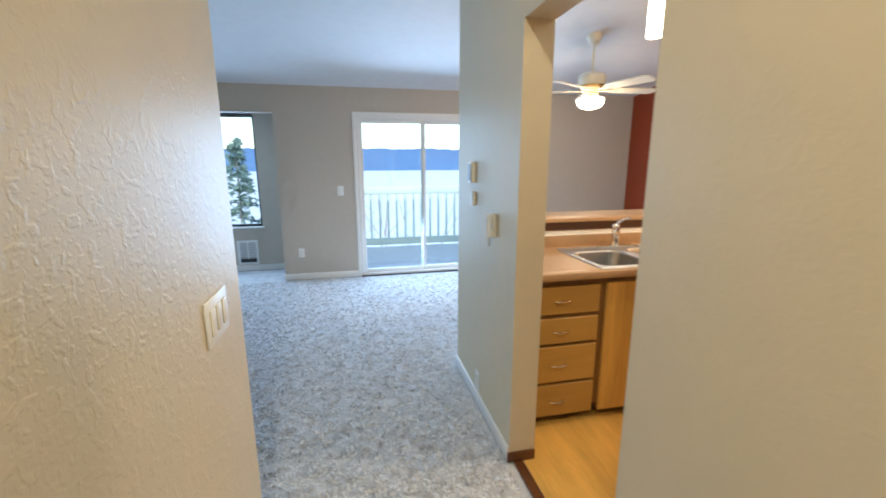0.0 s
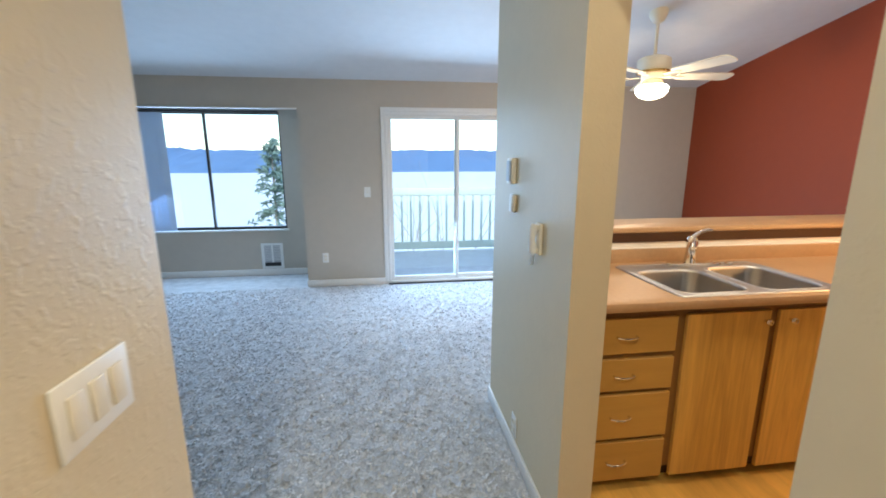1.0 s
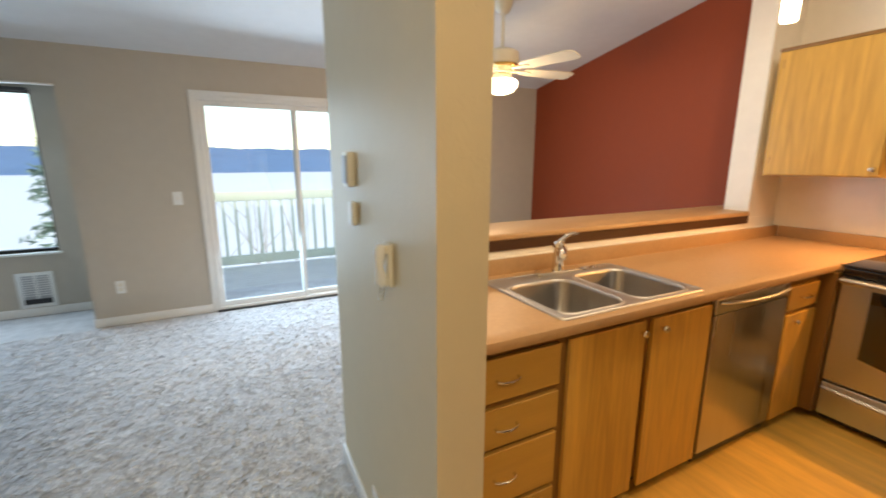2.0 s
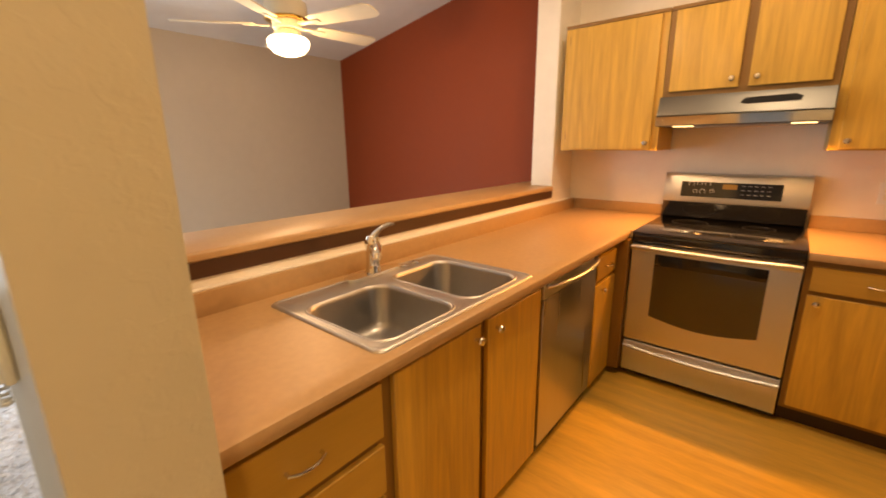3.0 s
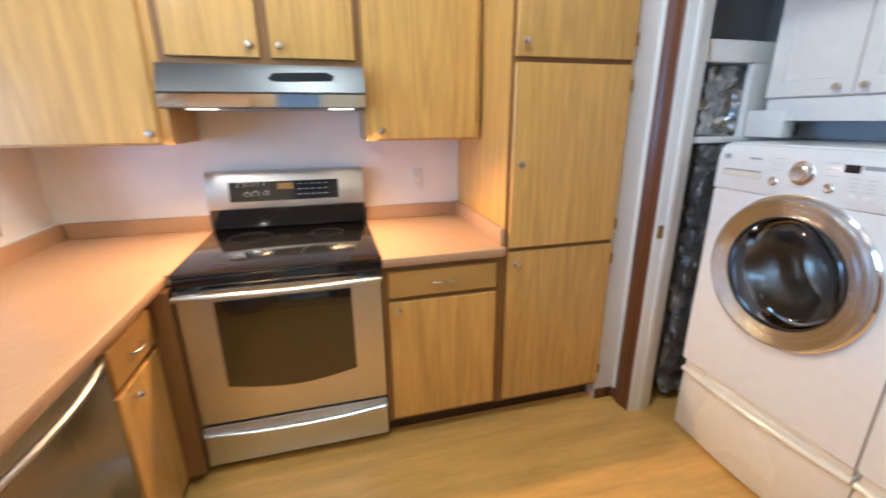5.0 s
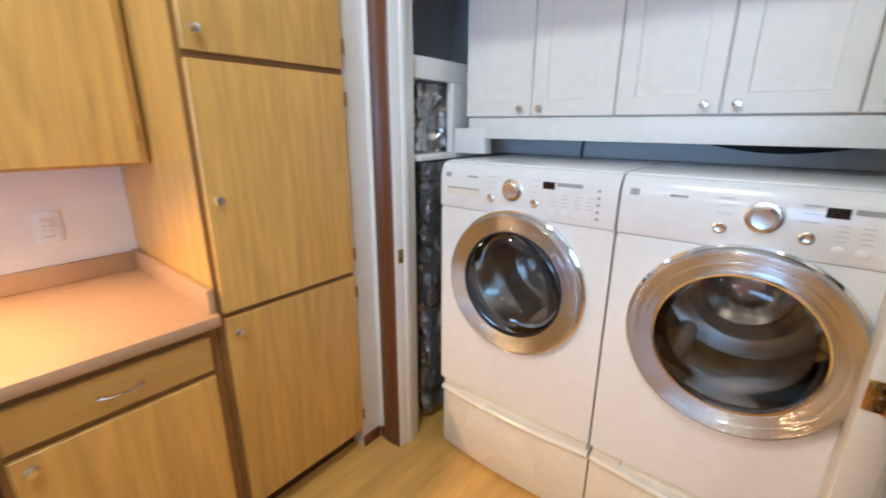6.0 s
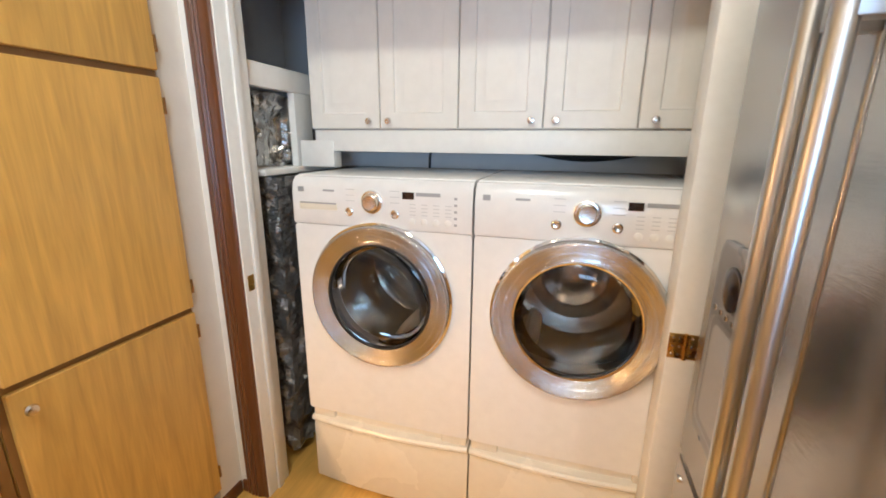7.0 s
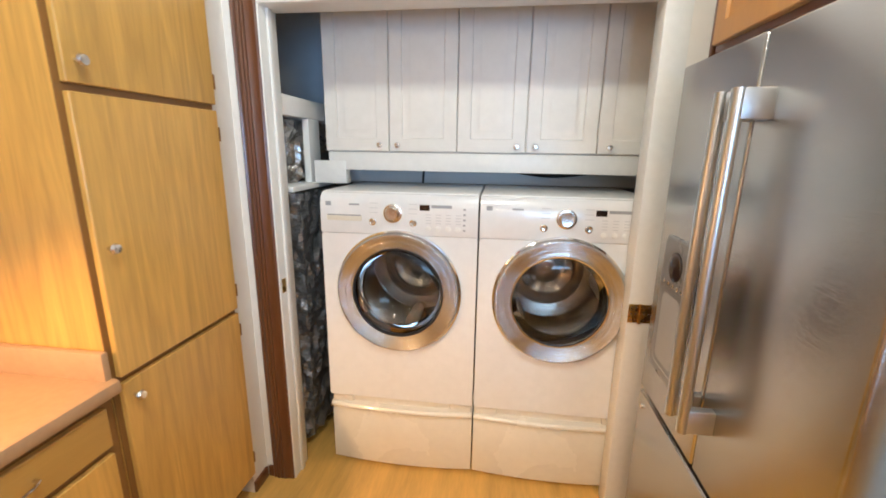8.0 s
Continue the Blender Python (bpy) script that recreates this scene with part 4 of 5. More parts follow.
basin = part("basin", bm, SINK_STEEL, sink, smooth=50)
# deck faces get the lighter steel, so bowl shade is set by colour
basin.data.materials.append(RIM_STEEL)
for p in basin.data.polygons:
    if p.center.z > CT - 0.74 + 0.003:
        p.material_index = 1
for x0, x1, y0, y1 in bowls:
    cx, cy = (x0 + x1) / 2, y0 + 0.15
    part("drain", lathe(bm_new(), (cx, cy, CT - 0.168), [(0.057, 0), (0.055, 0.004), (0.044, 0.002), (0.04, -0.006), (0, -0.008)], "z", 28), CHROME, sink)
    part("strainer", lathe(bm_new(), (cx, cy, CT - 0.173), [(0.036, 0), (0.03, 0.006), (0.01, 0.006), (0.008, 0.014), (0, 0.016)], "z", 20), CHROME, sink)

tap = thing("faucet", (1.705, 2.41, CT + 0.006), "chrome single-lever kitchen faucet", "faucet")
part("deck_plate", prism(bm_new(), rounded(1.570, 1.830, 2.378, 2.432, 0.026), "z", CT + 0.006, CT + 0.020), CHROME, tap)
part("body", lathe(bm_new(), (1.705, 2.41, CT + 0.016), [(0.033, 0), (0.030, 0.008), (0.026, 0.03), (0.025, 0.08), (0.029, 0.11), (0.028, 0.13), (0.018, 0.143), (0, 0.146)], "z", 24), CHROME, tap)
part("spout", tube(bm_new(), [(1.704, 2.40, 1.010), (1.690, 2.375, 1.032), (1.668, 2.345, 1.046), (1.640, 2.310, 1.050), (1.612, 2.278, 1.044)], [0.019, 0.021, 0.021, 0.019, 0.016], 14), CHROME, tap)
part("spray_tip", tube(bm_new(), [(1.614, 2.281, 1.044), (1.600, 2.266, 1.038), (1.596, 2.262, 1.028)], [0.0165, 0.017, 0.013], 14), NICKEL, tap)
part("lever", tube(bm_new(), [(1.705, 2.41, 1.060), (1.713, 2.402, 1.080), (1.735, 2.392, 1.100), (1.764, 2.382, 1.112), (1.788, 2.376, 1.110)], [0.022, 0.017, 0.012, 0.012, 0.008], 12, 0.7), CHROME, tap)
for hx in (1.86, 1.93):
    part("hole_cap", lathe(bm_new(), (hx, 2.40, CT + 0.006), [(0.019, 0), (0.018, 0.004), (0.010, 0.007), (0, 0.0075)], "z", 22), CHROME, tap)

# ---- range ----
rng = thing("range", (3.5, 1.48, 0.004), "stainless steel electric range with a black glass cooktop", "range")
RY0, RY1 = 1.102, 1.860
part("body", B(bm_new(), 3.222, EAST - 0.02, RY0, RY1, 0.02, 0.895), BLACK, rng)
bm = bm_new()
prism(bm, [(3.222, 0.255), (3.186, 0.257), (3.180, 0.265), (3.180, 0.845), (3.186, 0.852), (3.222, 0.852)], "y", RY0 + 0.002, RY1 - 0.002)
od = part("oven_door", bm, STEEL, rng)
bm = bm_new()
arc = [(1.735, 0.735), (1.225, 0.735)] + [(1.225 + 0.51 * f, 0.43 - 0.035 * math.sin(math.pi * f)) for f in [i / 10 for i in range(11)]]
prism(bm, arc, "x", 3.1775, 3.181)
part("window", bm, OVEN_GLASS, od, "dark oven door window")
part("window_band", B(bm_new(), 3.176, 3.181, 1.225, 1.735, 0.735, 0.80, 0.001), BLACK_GLASS, od)
for hy in (RY0 + 0.05, RY1 - 0.05):
    part("handle_mount", B(bm_new(), 3.145, 3.182, hy - 0.045, hy + 0.045, 0.815, 0.852, 0.008), STEEL, od)
pts = [(3.145 - 0.018 * math.sin(math.pi * f), RY0 + 0.004 + (RY1 - RY0 - 0.008) * f, 0.836) for f in [i / 12 for i in range(13)]]
part("handle", tube(bm_new(), pts, 0.0125, 12), STEEL, od)
dr = part("drawer", prism(bm_new(), [(3.222, 0.05), (3.188, 0.052), (3.183, 0.06), (3.183, 0.235), (3.189, 0.244), (3.222, 0.244)], "y", RY0 + 0.002, RY1 - 0.002), STEEL, rng)
pts = [(3.172 - 0.012 * math.sin(math.pi * f), RY0 + 0.006 + (RY1 - RY0 - 0.012) * f, 0.212 - 0.012 * math.sin(math.pi * f)) for f in [i / 12 for i in range(13)]]
part("drawer_handle", tube(bm_new(), [(3.184, pts[0][1], 0.212)] + pts + [(3.184, pts[-1][1], 0.212)], 0.0085, 10, 1.0), STEEL, dr)
part("front_lip", B(bm_new(), 3.170, 3.222, RY0 - 0.001, RY1 + 0.001, 0.858, 0.905, 0.006), BLACK_GLASS, rng)
ct = part("cooktop", B(bm_new(), 3.168, 3.85, RY0 - 0.004, RY1 + 0.004, 0.905, 0.918, 0.005), BLACK_GLASS, rng)
for bx_, by_, br_ in ((3.35, 1.30, 0.115), (3.35, 1.67, 0.09), (3.66, 1.31, 0.08), (3.66, 1.66, 0.10)):
    part("burner_mark", lathe(bm_new(), (bx_, by_, 0.918), [(br_, 0), (br_, 0.0006), (br_ - 0.004, 0.0006), (br_ - 0.004, 0)], "z", 40), BURNER, ct)
part("back_riser", prism(bm_new(), [(3.83, 0.918), (3.815, 0.93), (3.80, 1.03), (EAST - 0.02, 1.03), (EAST - 0.02, 0.918)], "y", RY0 + 0.006, RY1 - 0.006), BLACK_GLASS, rng)
sec = [(3.80, 1.03), (3.798, 1.04), (3.822, 1.19), (3.832, 1.206), (3.85, 1.212), (EAST - 0.02, 1.212), (EAST - 0.02, 1.03)]
bg = part("backguard", prism(bm_new(), sec, "y", RY0 + 0.002, RY1 - 0.002), STEEL, rng)
tilt = (3.822 - 3.798) / 0.15


def on_guard(name, y0, y1, z0, z1, lift, material, label=""):
    x0, x1 = 3.798 + tilt * (z0 - 1.04) - lift, 3.798 + tilt * (z1 - 1.04) - lift
    return part(name, prism(bm_new(), [(x0, z0), (x1, z1), (x1 + 0.004, z1), (x0 + 0.004, z0)], "y", y0, y1), material, bg, label)


on_guard("display_panel", 1.233, 1.757, 1.065, 1.160, 0.002, BLACK_GLASS, "black touch control panel")
on_guard("clock", 1.455, 1.53, 1.12, 1.15, 0.0032, CLOCK, "amber clock display")
for dy, dz, rr in ((1.70, 1.145, 0.017), (1.655, 1.15, 0.014), (1.61, 1.15, 0.017), (1.675, 1.10, 0.013), (1.635, 1.10, 0.016), (1.585, 1.105, 0.012)):
    gx = 3.798 + tilt * (dz - 1.04) - 0.003
    part("dial_mark", lathe(bm_new(), (gx, dy, dz), [(rr, 0), (rr, -0.0006), (rr - 0.0025, -0.0006), (rr - 0.0025, 0)], "x", 24), PALE_PRINT, bg)
for i in range(5):
    for j in range(3):
        on_guard("key_mark", 1.415 - i * 0.032, 1.433 - i * 0.032, 1.09 + j * 0.026, 1.093 + j * 0.026, 0.003, GREY_PRINT)
for sy in (RY0 + 0.06, RY1 - 0.06):
    part("foot", rod(bm_new(), (3.28, sy, 0.004), 0.018, 0.03), BLACK, rng)
    part("foot", rod(bm_new(), (3.78, sy, 0.004), 0.018, 0.03), BLACK, rng)

# ---- range hood ----
hood = thing("range_hood", (3.64, 1.48, 1.495), "stainless steel under-cabinet range hood with lit lamps", "range hood")
sec = [(EAST - 0.004, 1.497), (3.40, 1.497), (3.392, 1.50), (3.385, 1.548), (3.398, 1.556), (3.43, 1.64), (3.44, 1.658), (EAST - 0.004, 1.658)]
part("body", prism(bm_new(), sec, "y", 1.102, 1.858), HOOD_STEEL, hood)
part("front_band", prism(bm_new(), [(3.3912, 1.5005), (3.3842, 1.5475), (3.3870, 1.5480), (3.3940, 1.5010)], "y", 1.103, 1.857), CHROME, hood, "polished lower band")
k = (3.43 - 3.398) / (1.64 - 1.556)
zz = [(0.0, 0.0), (0.02, 0.022), (0.22, 0.028), (0.25, 0.014), (0.24, -0.004), (0.03, -0.008)]
bm = bm_new()
front, back = [], []
for dy, dz in zz:
    z = 1.605 + dz
    x = 3.398 + k * (z - 1.556)
    front.append(bm.verts.new((x - 0.004, 1.47 - dy, z)))
    back.append(bm.verts.new((x + 0.002, 1.47 - dy, z)))
bm.faces.new(front)
for i in range(len(zz)):
    bm.faces.new([front[i], front[(i + 1) % 6], back[(i + 1) % 6], back[i]])
part("control_recess", bm, MATT_BLACK, hood, "black switch recess")
for ly in (1.73, 1.20):
    part("lamp_lens", B(bm_new(), 3.45, 3.52, ly - 0.05, ly + 0.05, 1.4935, 1.4968, 0.001), HOOD_LENS, hood, "lit hood lamp lens")
part("grease_filter", B(bm_new(), 3.50, 3.80, 1.2, 1.76, 1.4935, 1.4968), GREY_PRINT, hood)


# ---- laundry closet ----
def raised_door_y(x0, x1, z0, z1, y):
    """A raised-panel door facing +y whose frame stands at y."""
    w = 0.058
    steps = ((0.0, -0.019), (0.0, -0.003), (0.003, 0.0), (w, 0.0), (w + 0.004, -0.008), (w + 0.014, -0.009), (w + 0.040, -0.001), (w + 0.044, -0.001))
    loops = [[(x0 + i, y + d, z0 + i), (x1 - i, y + d, z0 + i), (x1 - i, y + d, z1 - i), (x0 + i, y + d, z1 - i)] for i, d in steps]
    return rings(bm_new(), loops, True, True)


def raised_door_x(y0, y1, z0, z1, x):
    """The same, facing +x."""
    w = 0.055
    steps = ((0.0, -0.019), (0.0, -0.003), (0.003, 0.0), (w, 0.0), (w + 0.004, -0.008), (w + 0.014, -0.009), (w + 0.040, -0.001), (w + 0.044, -0.001))
    loops = [[(x + d, y0 + i, z0 + i), (x + d, y1 - i, z0 + i), (x + d, y1 - i, z1 - i), (x + d, y0 + i, z1 - i)] for i, d in steps]
    return rings(bm_new(), loops, True, True)


CABY = -0.50
splits = (1.44, 1.747, 2.054, 2.364, 2.681, 2.992)
for a, b, ks in ((0, 1, (1,)), (1, 3, (2, 2)), (3, 5, (4, 4))):
    x0, x1 = splits[a], splits[b]
    cab = thing("wall_cabinet", ((x0 + x1) / 2, -0.78, 1.522), "white raised-panel wall cabinet over the laundry machines", "cabinet", "laundry cabinets")
    part("body", B(bm_new(), x0 + 0.001, x1 - 0.001, LAUN + 0.002, CABY - 0.02, 1.522, 2.32), THERMOFOIL, cab)
    for i in range(a, b):
        d = part("door", raised_door_y(splits[i] + 0.002, splits[i + 1] - 0.002, 1.525, 2.30, CABY), THERMOFOIL, cab)
        if b - a == 1:
            inner = splits[i + 1] - 0.05
        elif i == a:
            inner = splits[i + 1] - 0.042
        else:
            inner = splits[i] + 0.042
        part("knob", lathe(bm_new(), (inner, CABY, 1.553), [(0.005, 0), (0.005, 0.010), (0.011, 0.014), (0.0135, 0.020), (0.011, 0.026), (0, 0.028)], "y", 18), NICKEL, d, "satin nickel knob")
structure("trim_cabinet_rail", B(bm_new(), 1.41, 2.985, CABY - 0.04, CABY - 0.012, 1.436, 1.521, 0.003), WHITE_TRIM, "pale grey board under the laundry cabinets", "trim")

stand = thing("closet_framing", (3.1, -0.55, 1.345), "white painted board shelf and framing beside the cabinets", "shelf", kind="structure")
part("ledge", B(bm_new(), 3.055, 3.499, LAUN, -0.27, 1.345, 1.37, 0.004), WHITE_TRIM, stand)
part("post", B(bm_new(), 3.085, 3.118, -0.645, -0.525, 1.37, 1.672, 0.003), WHITE_TRIM, stand)
part("beam", B(bm_new(), 3.083, 3.122, LAUN, -0.245, 1.672, 1.757, 0.003), WHITE_TRIM, stand)
part("block", B(bm_new(), 2.90, 3.06, -0.57, -0.51, 1.37, 1.478, 0.003), WHITE_TRIM, stand)


def crumpled(name, x0, x1, y0, y1, z0, z1, amp, f, material, parent, nu=26, nv=60):
    """A wrapped block with a creased skin."""
    bm = bm_new()
    path = [(x1, y1)] + [(x0, y1)] + [(x0, y0)] + [(x1, y0)]
    pts = []
    for (ax, ay), (bx, by) in zip(path, path[1:]):
        for i in range(nu):
            pts.append((ax + (bx - ax) * i / nu, ay + (by - ay) * i / nu))
    pts.append(path[-1])
    cx, cy = (x0 + x1) / 2, (y0 + y1) / 2
    grid = []
    for j in range(nv + 1):
        z = z0 + (z1 - z0) * j / nv
        row = []
        for px, py in pts:
            v = Vector((px, py, z))
            d = noise.ridged_multi_fractal(v * f, 0.9, 2.2, 4, 1.0, 2.0) * amp - amp
            o = Vector((px - cx, py - cy, 0)).normalized()
            row.append(bm.verts.new(v + o * d + Vector((0, 0, 0.4 * amp * noise.noise(v * f * 2)))))
        grid.append(row)
    for a, b in zip(grid, grid[1:]):
        for i in range(len(a) - 1):
            bm.faces.new([a[i], a[i + 1], b[i + 1], b[i]])
    bm.faces.new(grid[0])
    bm.faces.new(grid[-1])
    return part(name, bm, material, parent, smooth=28)


wrap = thing("wrapped_unit", (3.26, -0.65, 0.004), "tall unit wrapped in crumpled dark foil, on casters", "wrapped unit")
crumpled("wrap", 3.055, 3.46, -1.0, -0.33, 0.075, 1.335, 0.03, 9.0, DARK_WRAP, wrap, 40, 90)
for cx, cy in ((3.13, -0.40), (3.40, -0.40), (3.13, -0.92), (3.40, -0.92)):
    part("caster", rod(bm_new(), (cx - 0.012, cy, 0.034), 0.03, 0.024, "x", 20), BLACK, wrap)
    part("stem", rod(bm_new(), (cx, cy, 0.05), 0.008, 0.05), NICKEL, wrap)
foil = thing("foil_bundle", (3.28, -0.65, 1.37), "crumpled silver foil bundle on the board shelf", "foil")
crumpled("foil", 3.15, 3.47, -0.98, -0.36, 1.372, 1.66, 0.055, 9.0, FOIL, foil, 20, 24)


def bowed(x0, x1, y, bow, section, n=14):
    """A front whose section (out, z) is carried across from x0 to x1 on a shallow bow."""
    loops = []
    for i in range(n + 1):
        f = i / n
        b = bow * (1 - (2 * f - 1) ** 2)
        loops.append([(x0 + (x1 - x0) * f, y + o + (b if o > -0.05 else 0), z) for o, z in section])
    return rings(bm_new(), loops, True, True)


def pedestal(x0, label):
    x1, c = x0 + 0.682, x0 + 0.341
    ob = thing("pedestal", (c, -0.6, 0.004), label, "laundry pedestal", "laundry pedestals")
    part("body", B(bm_new(), x0 + 0.004, x1 - 0.004, -0.98, -0.30, 0.012, 0.374, 0.005), PED_ENAMEL, ob)
    sec = [(-0.09, 0.022), (-0.004, 0.022), (0.0, 0.03), (0.0, 0.285), (-0.004, 0.300), (-0.003, 0.306), (0.010, 0.314), (0.016, 0.322), (0.016, 0.331), (0.010, 0.339), (-0.020, 0.343), (-0.024, 0.371), (-0.09, 0.373)]
    d = part("drawer", bowed(x0, x1, -0.272, 0.022, sec), PED_ENAMEL, ob)
    for a in (x0 + 0.006, x1 - 0.106):
        part("corner_cap", B(bm_new(), a, a + 0.1, -0.31, -0.266, 0.340, 0.374, 0.006), PED_ENAMEL, d)
    for fx in (x0 + 0.05, x1 - 0.05):
        for fy in (-0.93, -0.36):
            part("foot", rod(bm_new(), (fx, fy, 0.004), 0.02, 0.012), BLACK, ob)


def machine(x0, washer):
    """A front loader on its pedestal: cabinet, sloped console, steel-ringed glass door, drum."""
    w, zb, zt, yf = 0.682, 0.386, 1.358, -0.252
    x1, c, dz, hole = x0 + w, x0 + w / 2, 0.922, 0.214
    name, what = ("washing_machine", "white front-loading washing machine with a steel-ringed door") if washer else ("tumble_dryer", "white front-loading dryer with a steel-ringed door")
    ob = thing(name, (c, -0.6, zb), what + ", on a pedestal", "washing machine" if washer else "dryer")
    bm = bm_new()
    rect = rounded(x0, x1, zb, 1.178, 0.012, 3)
    rim = [(c + hole * math.cos(k * math.tau / 56), dz + hole * math.sin(k * math.tau / 56)) for k in range(56)]
    edges = []
    for loop, depth in ((rect, -0.008), (rim, -0.03)):
        a = [bm.verts.new((px, yf, pz)) for px, pz in loop]
        b = [bm.verts.new((px, yf + depth, pz)) for px, pz in loop]
        for i in range(len(a)):
            j = (i + 1) % len(a)
            bm.faces.new([a[i], a[j], b[j], b[i]])
            edges.append(bm.edges.get((a[i], a[j])))
    bmesh.ops.triangle_fill(bm, edges=edges, use_beauty=True)
    part("front_panel", bm, ENAMEL, ob, smooth=25)
    bm = bm_new()
    B(bm, x0 + 0.001, x0 + 0.02, -0.97, yf - 0.008, zb, zt - 0.02)
    B(bm, x1 - 0.02, x1 - 0.001, -0.97, yf - 0.008, zb, zt - 0.02)
    B(bm, x0 + 0.02, x1 - 0.02, -0.97, -0.95, zb, zt - 0.02)
    B(bm, x0 + 0.02, x1 - 0.02, -0.95, yf - 0.008, zb, zb + 0.02)
    part("cabinet", bm, ENAMEL, ob)
    part("top", B(bm_new(), x0, x1, -0.98, yf - 0.035, zt - 0.02, zt, 0.006), ENAMEL, ob)
    sec = [(-0.05, 1.180), (0.001, 1.180), (0.006, 1.19), (0.004, 1.30), (-0.004, 1.333), (-0.02, 1.35), (-0.05, 1.356)]
    con = part("console", bowed(x0 + 0.0005, x1 - 0.0005, yf, 0.0, sec, 2), ENAMEL, ob, "white control console")
    yc = yf + 0.0048
    # drum seen through the glass
    part("drum", lathe(bm_new(), (c, 0, dz), [(hole - 0.004, yf - 0.03), (hole + 0.01, yf - 0.06), (hole + 0.040, yf - 0.10)] + [(hole + 0.046 + (0.006 if k % 2 else -0.004), yf - 0.13 - 0.03 * k) for k in range(11)] + [(hole + 0.04, yf - 0.46), (0.19, yf - 0.475), (0.185, yf - 0.465), (0.14, yf - 0.47), (0.135, yf - 0.485), (0.09, yf - 0.48), (0.085, yf - 0.45), (0.05, yf - 0.44), (0, yf - 0.445)], "y", 40), DRUM_STEEL, ob, "steel drum", smooth=50)
    for q in range(3):
        a = math.tau * q / 3 + (0.5 if washer else 1.2)
        pts = [(c + (hole + 0.03) * math.cos(a), yf - y, dz + (hole + 0.03) * math.sin(a)) for y in (0.12, 0.25, 0.44)]
        part("baffle", tube(bm_new(), pts, [0.02, 0.034, 0.03], 10), WHITE_PLASTIC if washer else STEEL, ob)
    if washer:
        part("door_seal", lathe(bm_new(), (c, 0, dz), [(hole - 0.001, yf - 0.004), (hole - 0.022, yf - 0.012), (hole - 0.028, yf - 0.03), (hole - 0.016, yf - 0.05), (hole + 0.01, yf - 0.06)], "y", 48), GREY_PRINT, ob, "grey rubber door seal")
    dr = part("door", lathe(bm_new(), (c, 0, dz), [(0.269, yf + 0.001), (0.271, yf + 0.012), (0.269, yf + 0.030), (0.264, yf + 0.036), (0.259, yf + 0.037), (0.203, yf + 0.024), (0.198, yf + 0.020), (0.198, yf + 0.004)], "y", 72), RING_STEEL, ob, "brushed steel door ring", smooth=12)
    part("chrome_bead", lathe(bm_new(), (c, 0, dz), [(0.271, yf + 0.0005), (0.279, yf + 0.003), (0.278, yf + 0.010), (0.270, yf + 0.013)], "y", 72), CHROME, dr, "chrome edge bead")
    part("inner_bead", lathe(bm_new(), (c, 0, dz), [(0.203, yf + 0.024), (0.200, yf + 0.027), (0.195, yf + 0.026), (0.194, yf + 0.016)], "y", 64), CHROME if not washer else BLACK, dr)
    bowl = [(0.196, yf + 0.016), (0.186, yf + 0.022), (0.15, yf + 0.029), (0.08, yf + 0.034), (0, yf + 0.036)]
    part("glass", lathe(bm_new(), (c, 0, dz), bowl, "y", 56), SMOKED, dr, "dark door glass")
    inner = [(0.195, yf + 0.006), (0.175, yf - 0.05), (0.12, yf - 0.085 if washer else yf - 0.05), (0.05, yf - 0.10 if washer else yf - 0.055), (0, yf - 0.10 if washer else yf - 0.056)]
    part("glass_bowl", lathe(bm_new(), (c, 0, dz), inner, "y", 48), SMOKED, dr, "deep glass bowl of the door")
    # console fittings
    kx, kz = c + (0.02 if washer else -0.005), 1.272
    dial = part("dial", lathe(bm_new(), (kx, yc, kz), [(0.040, -0.001), (0.040, 0.002), (0.036, 0.004), (0.031, 0.004), (0.029, 0.020), (0.025, 0.023), (0, 0.021)], "y", 36), NICKEL, con, "chrome program dial")
    part("dial_ring", lathe(bm_new(), (kx, yc, kz), [(0.046, -0.001), (0.046, 0.0012), (0.040, 0.002)], "y", 40), WHITE_PLASTIC, dial)
    for s in (-1, 1):
        part("button", lathe(bm_new(), (kx + s * 0.088, yc, kz - 0.038), [(0.0155, -0.001), (0.0155, 0.004), (0.011, 0.006), (0.009, 0.005), (0, 0.006)], "y", 24), NICKEL, con, "round silver push button")
    ex = x0 + 0.095 if washer else x0 + 0.075
    part("display", B(bm_new(), ex + 0.108, ex + 0.15, yc - 0.001, yc + 0.0015, 1.288, 1.312), LCD, con, "dark time display")
    part("display_frame", B(bm_new(), ex + 0.015, ex + 0.10, yc - 0.001, yc + 0.0012, 1.300, 1.312), GREY_PRINT, con)
    for i in range(4):
        bx_ = ex - 0.012 + i * 0.042
        part("option_key", lathe(bm_new(), (bx_, yc, 1.212), [(0.0125, -0.001), (0.0125, 0.002), (0.010, 0.0035), (0, 0.003)], "y", 18), WHITE_PLASTIC, con)
        for j in range(4):
            part("print_mark", B(bm_new(), bx_ - 0.012, bx_ + 0.010, yc - 0.001, yc + 0.0008, 1.234 + j * 0.012, 1.2365 + j * 0.012), PALE_PRINT, con)
    if washer:
        for j in range(5):
            part("indicator", B(bm_new(), x0 + 0.052, x0 + 0.062, yc - 0.001, yc + 0.0012, 1.205 + j * 0.022, 1.213 + j * 0.022), GREY_PRINT, con)
        part("detergent_drawer", B(bm_new(), x1 - 0.185, x1 - 0.03, yc - 0.001, yc + 0.002, 1.235, 1.262, 0.004), CREAM_PLASTIC, con)
        part("finger_slot", B(bm_new(), x1 - 0.182, x1 - 0.033, yc + 0.001, yc + 0.0026, 1.256, 1.262, 0.001), GREY_PRINT, con)
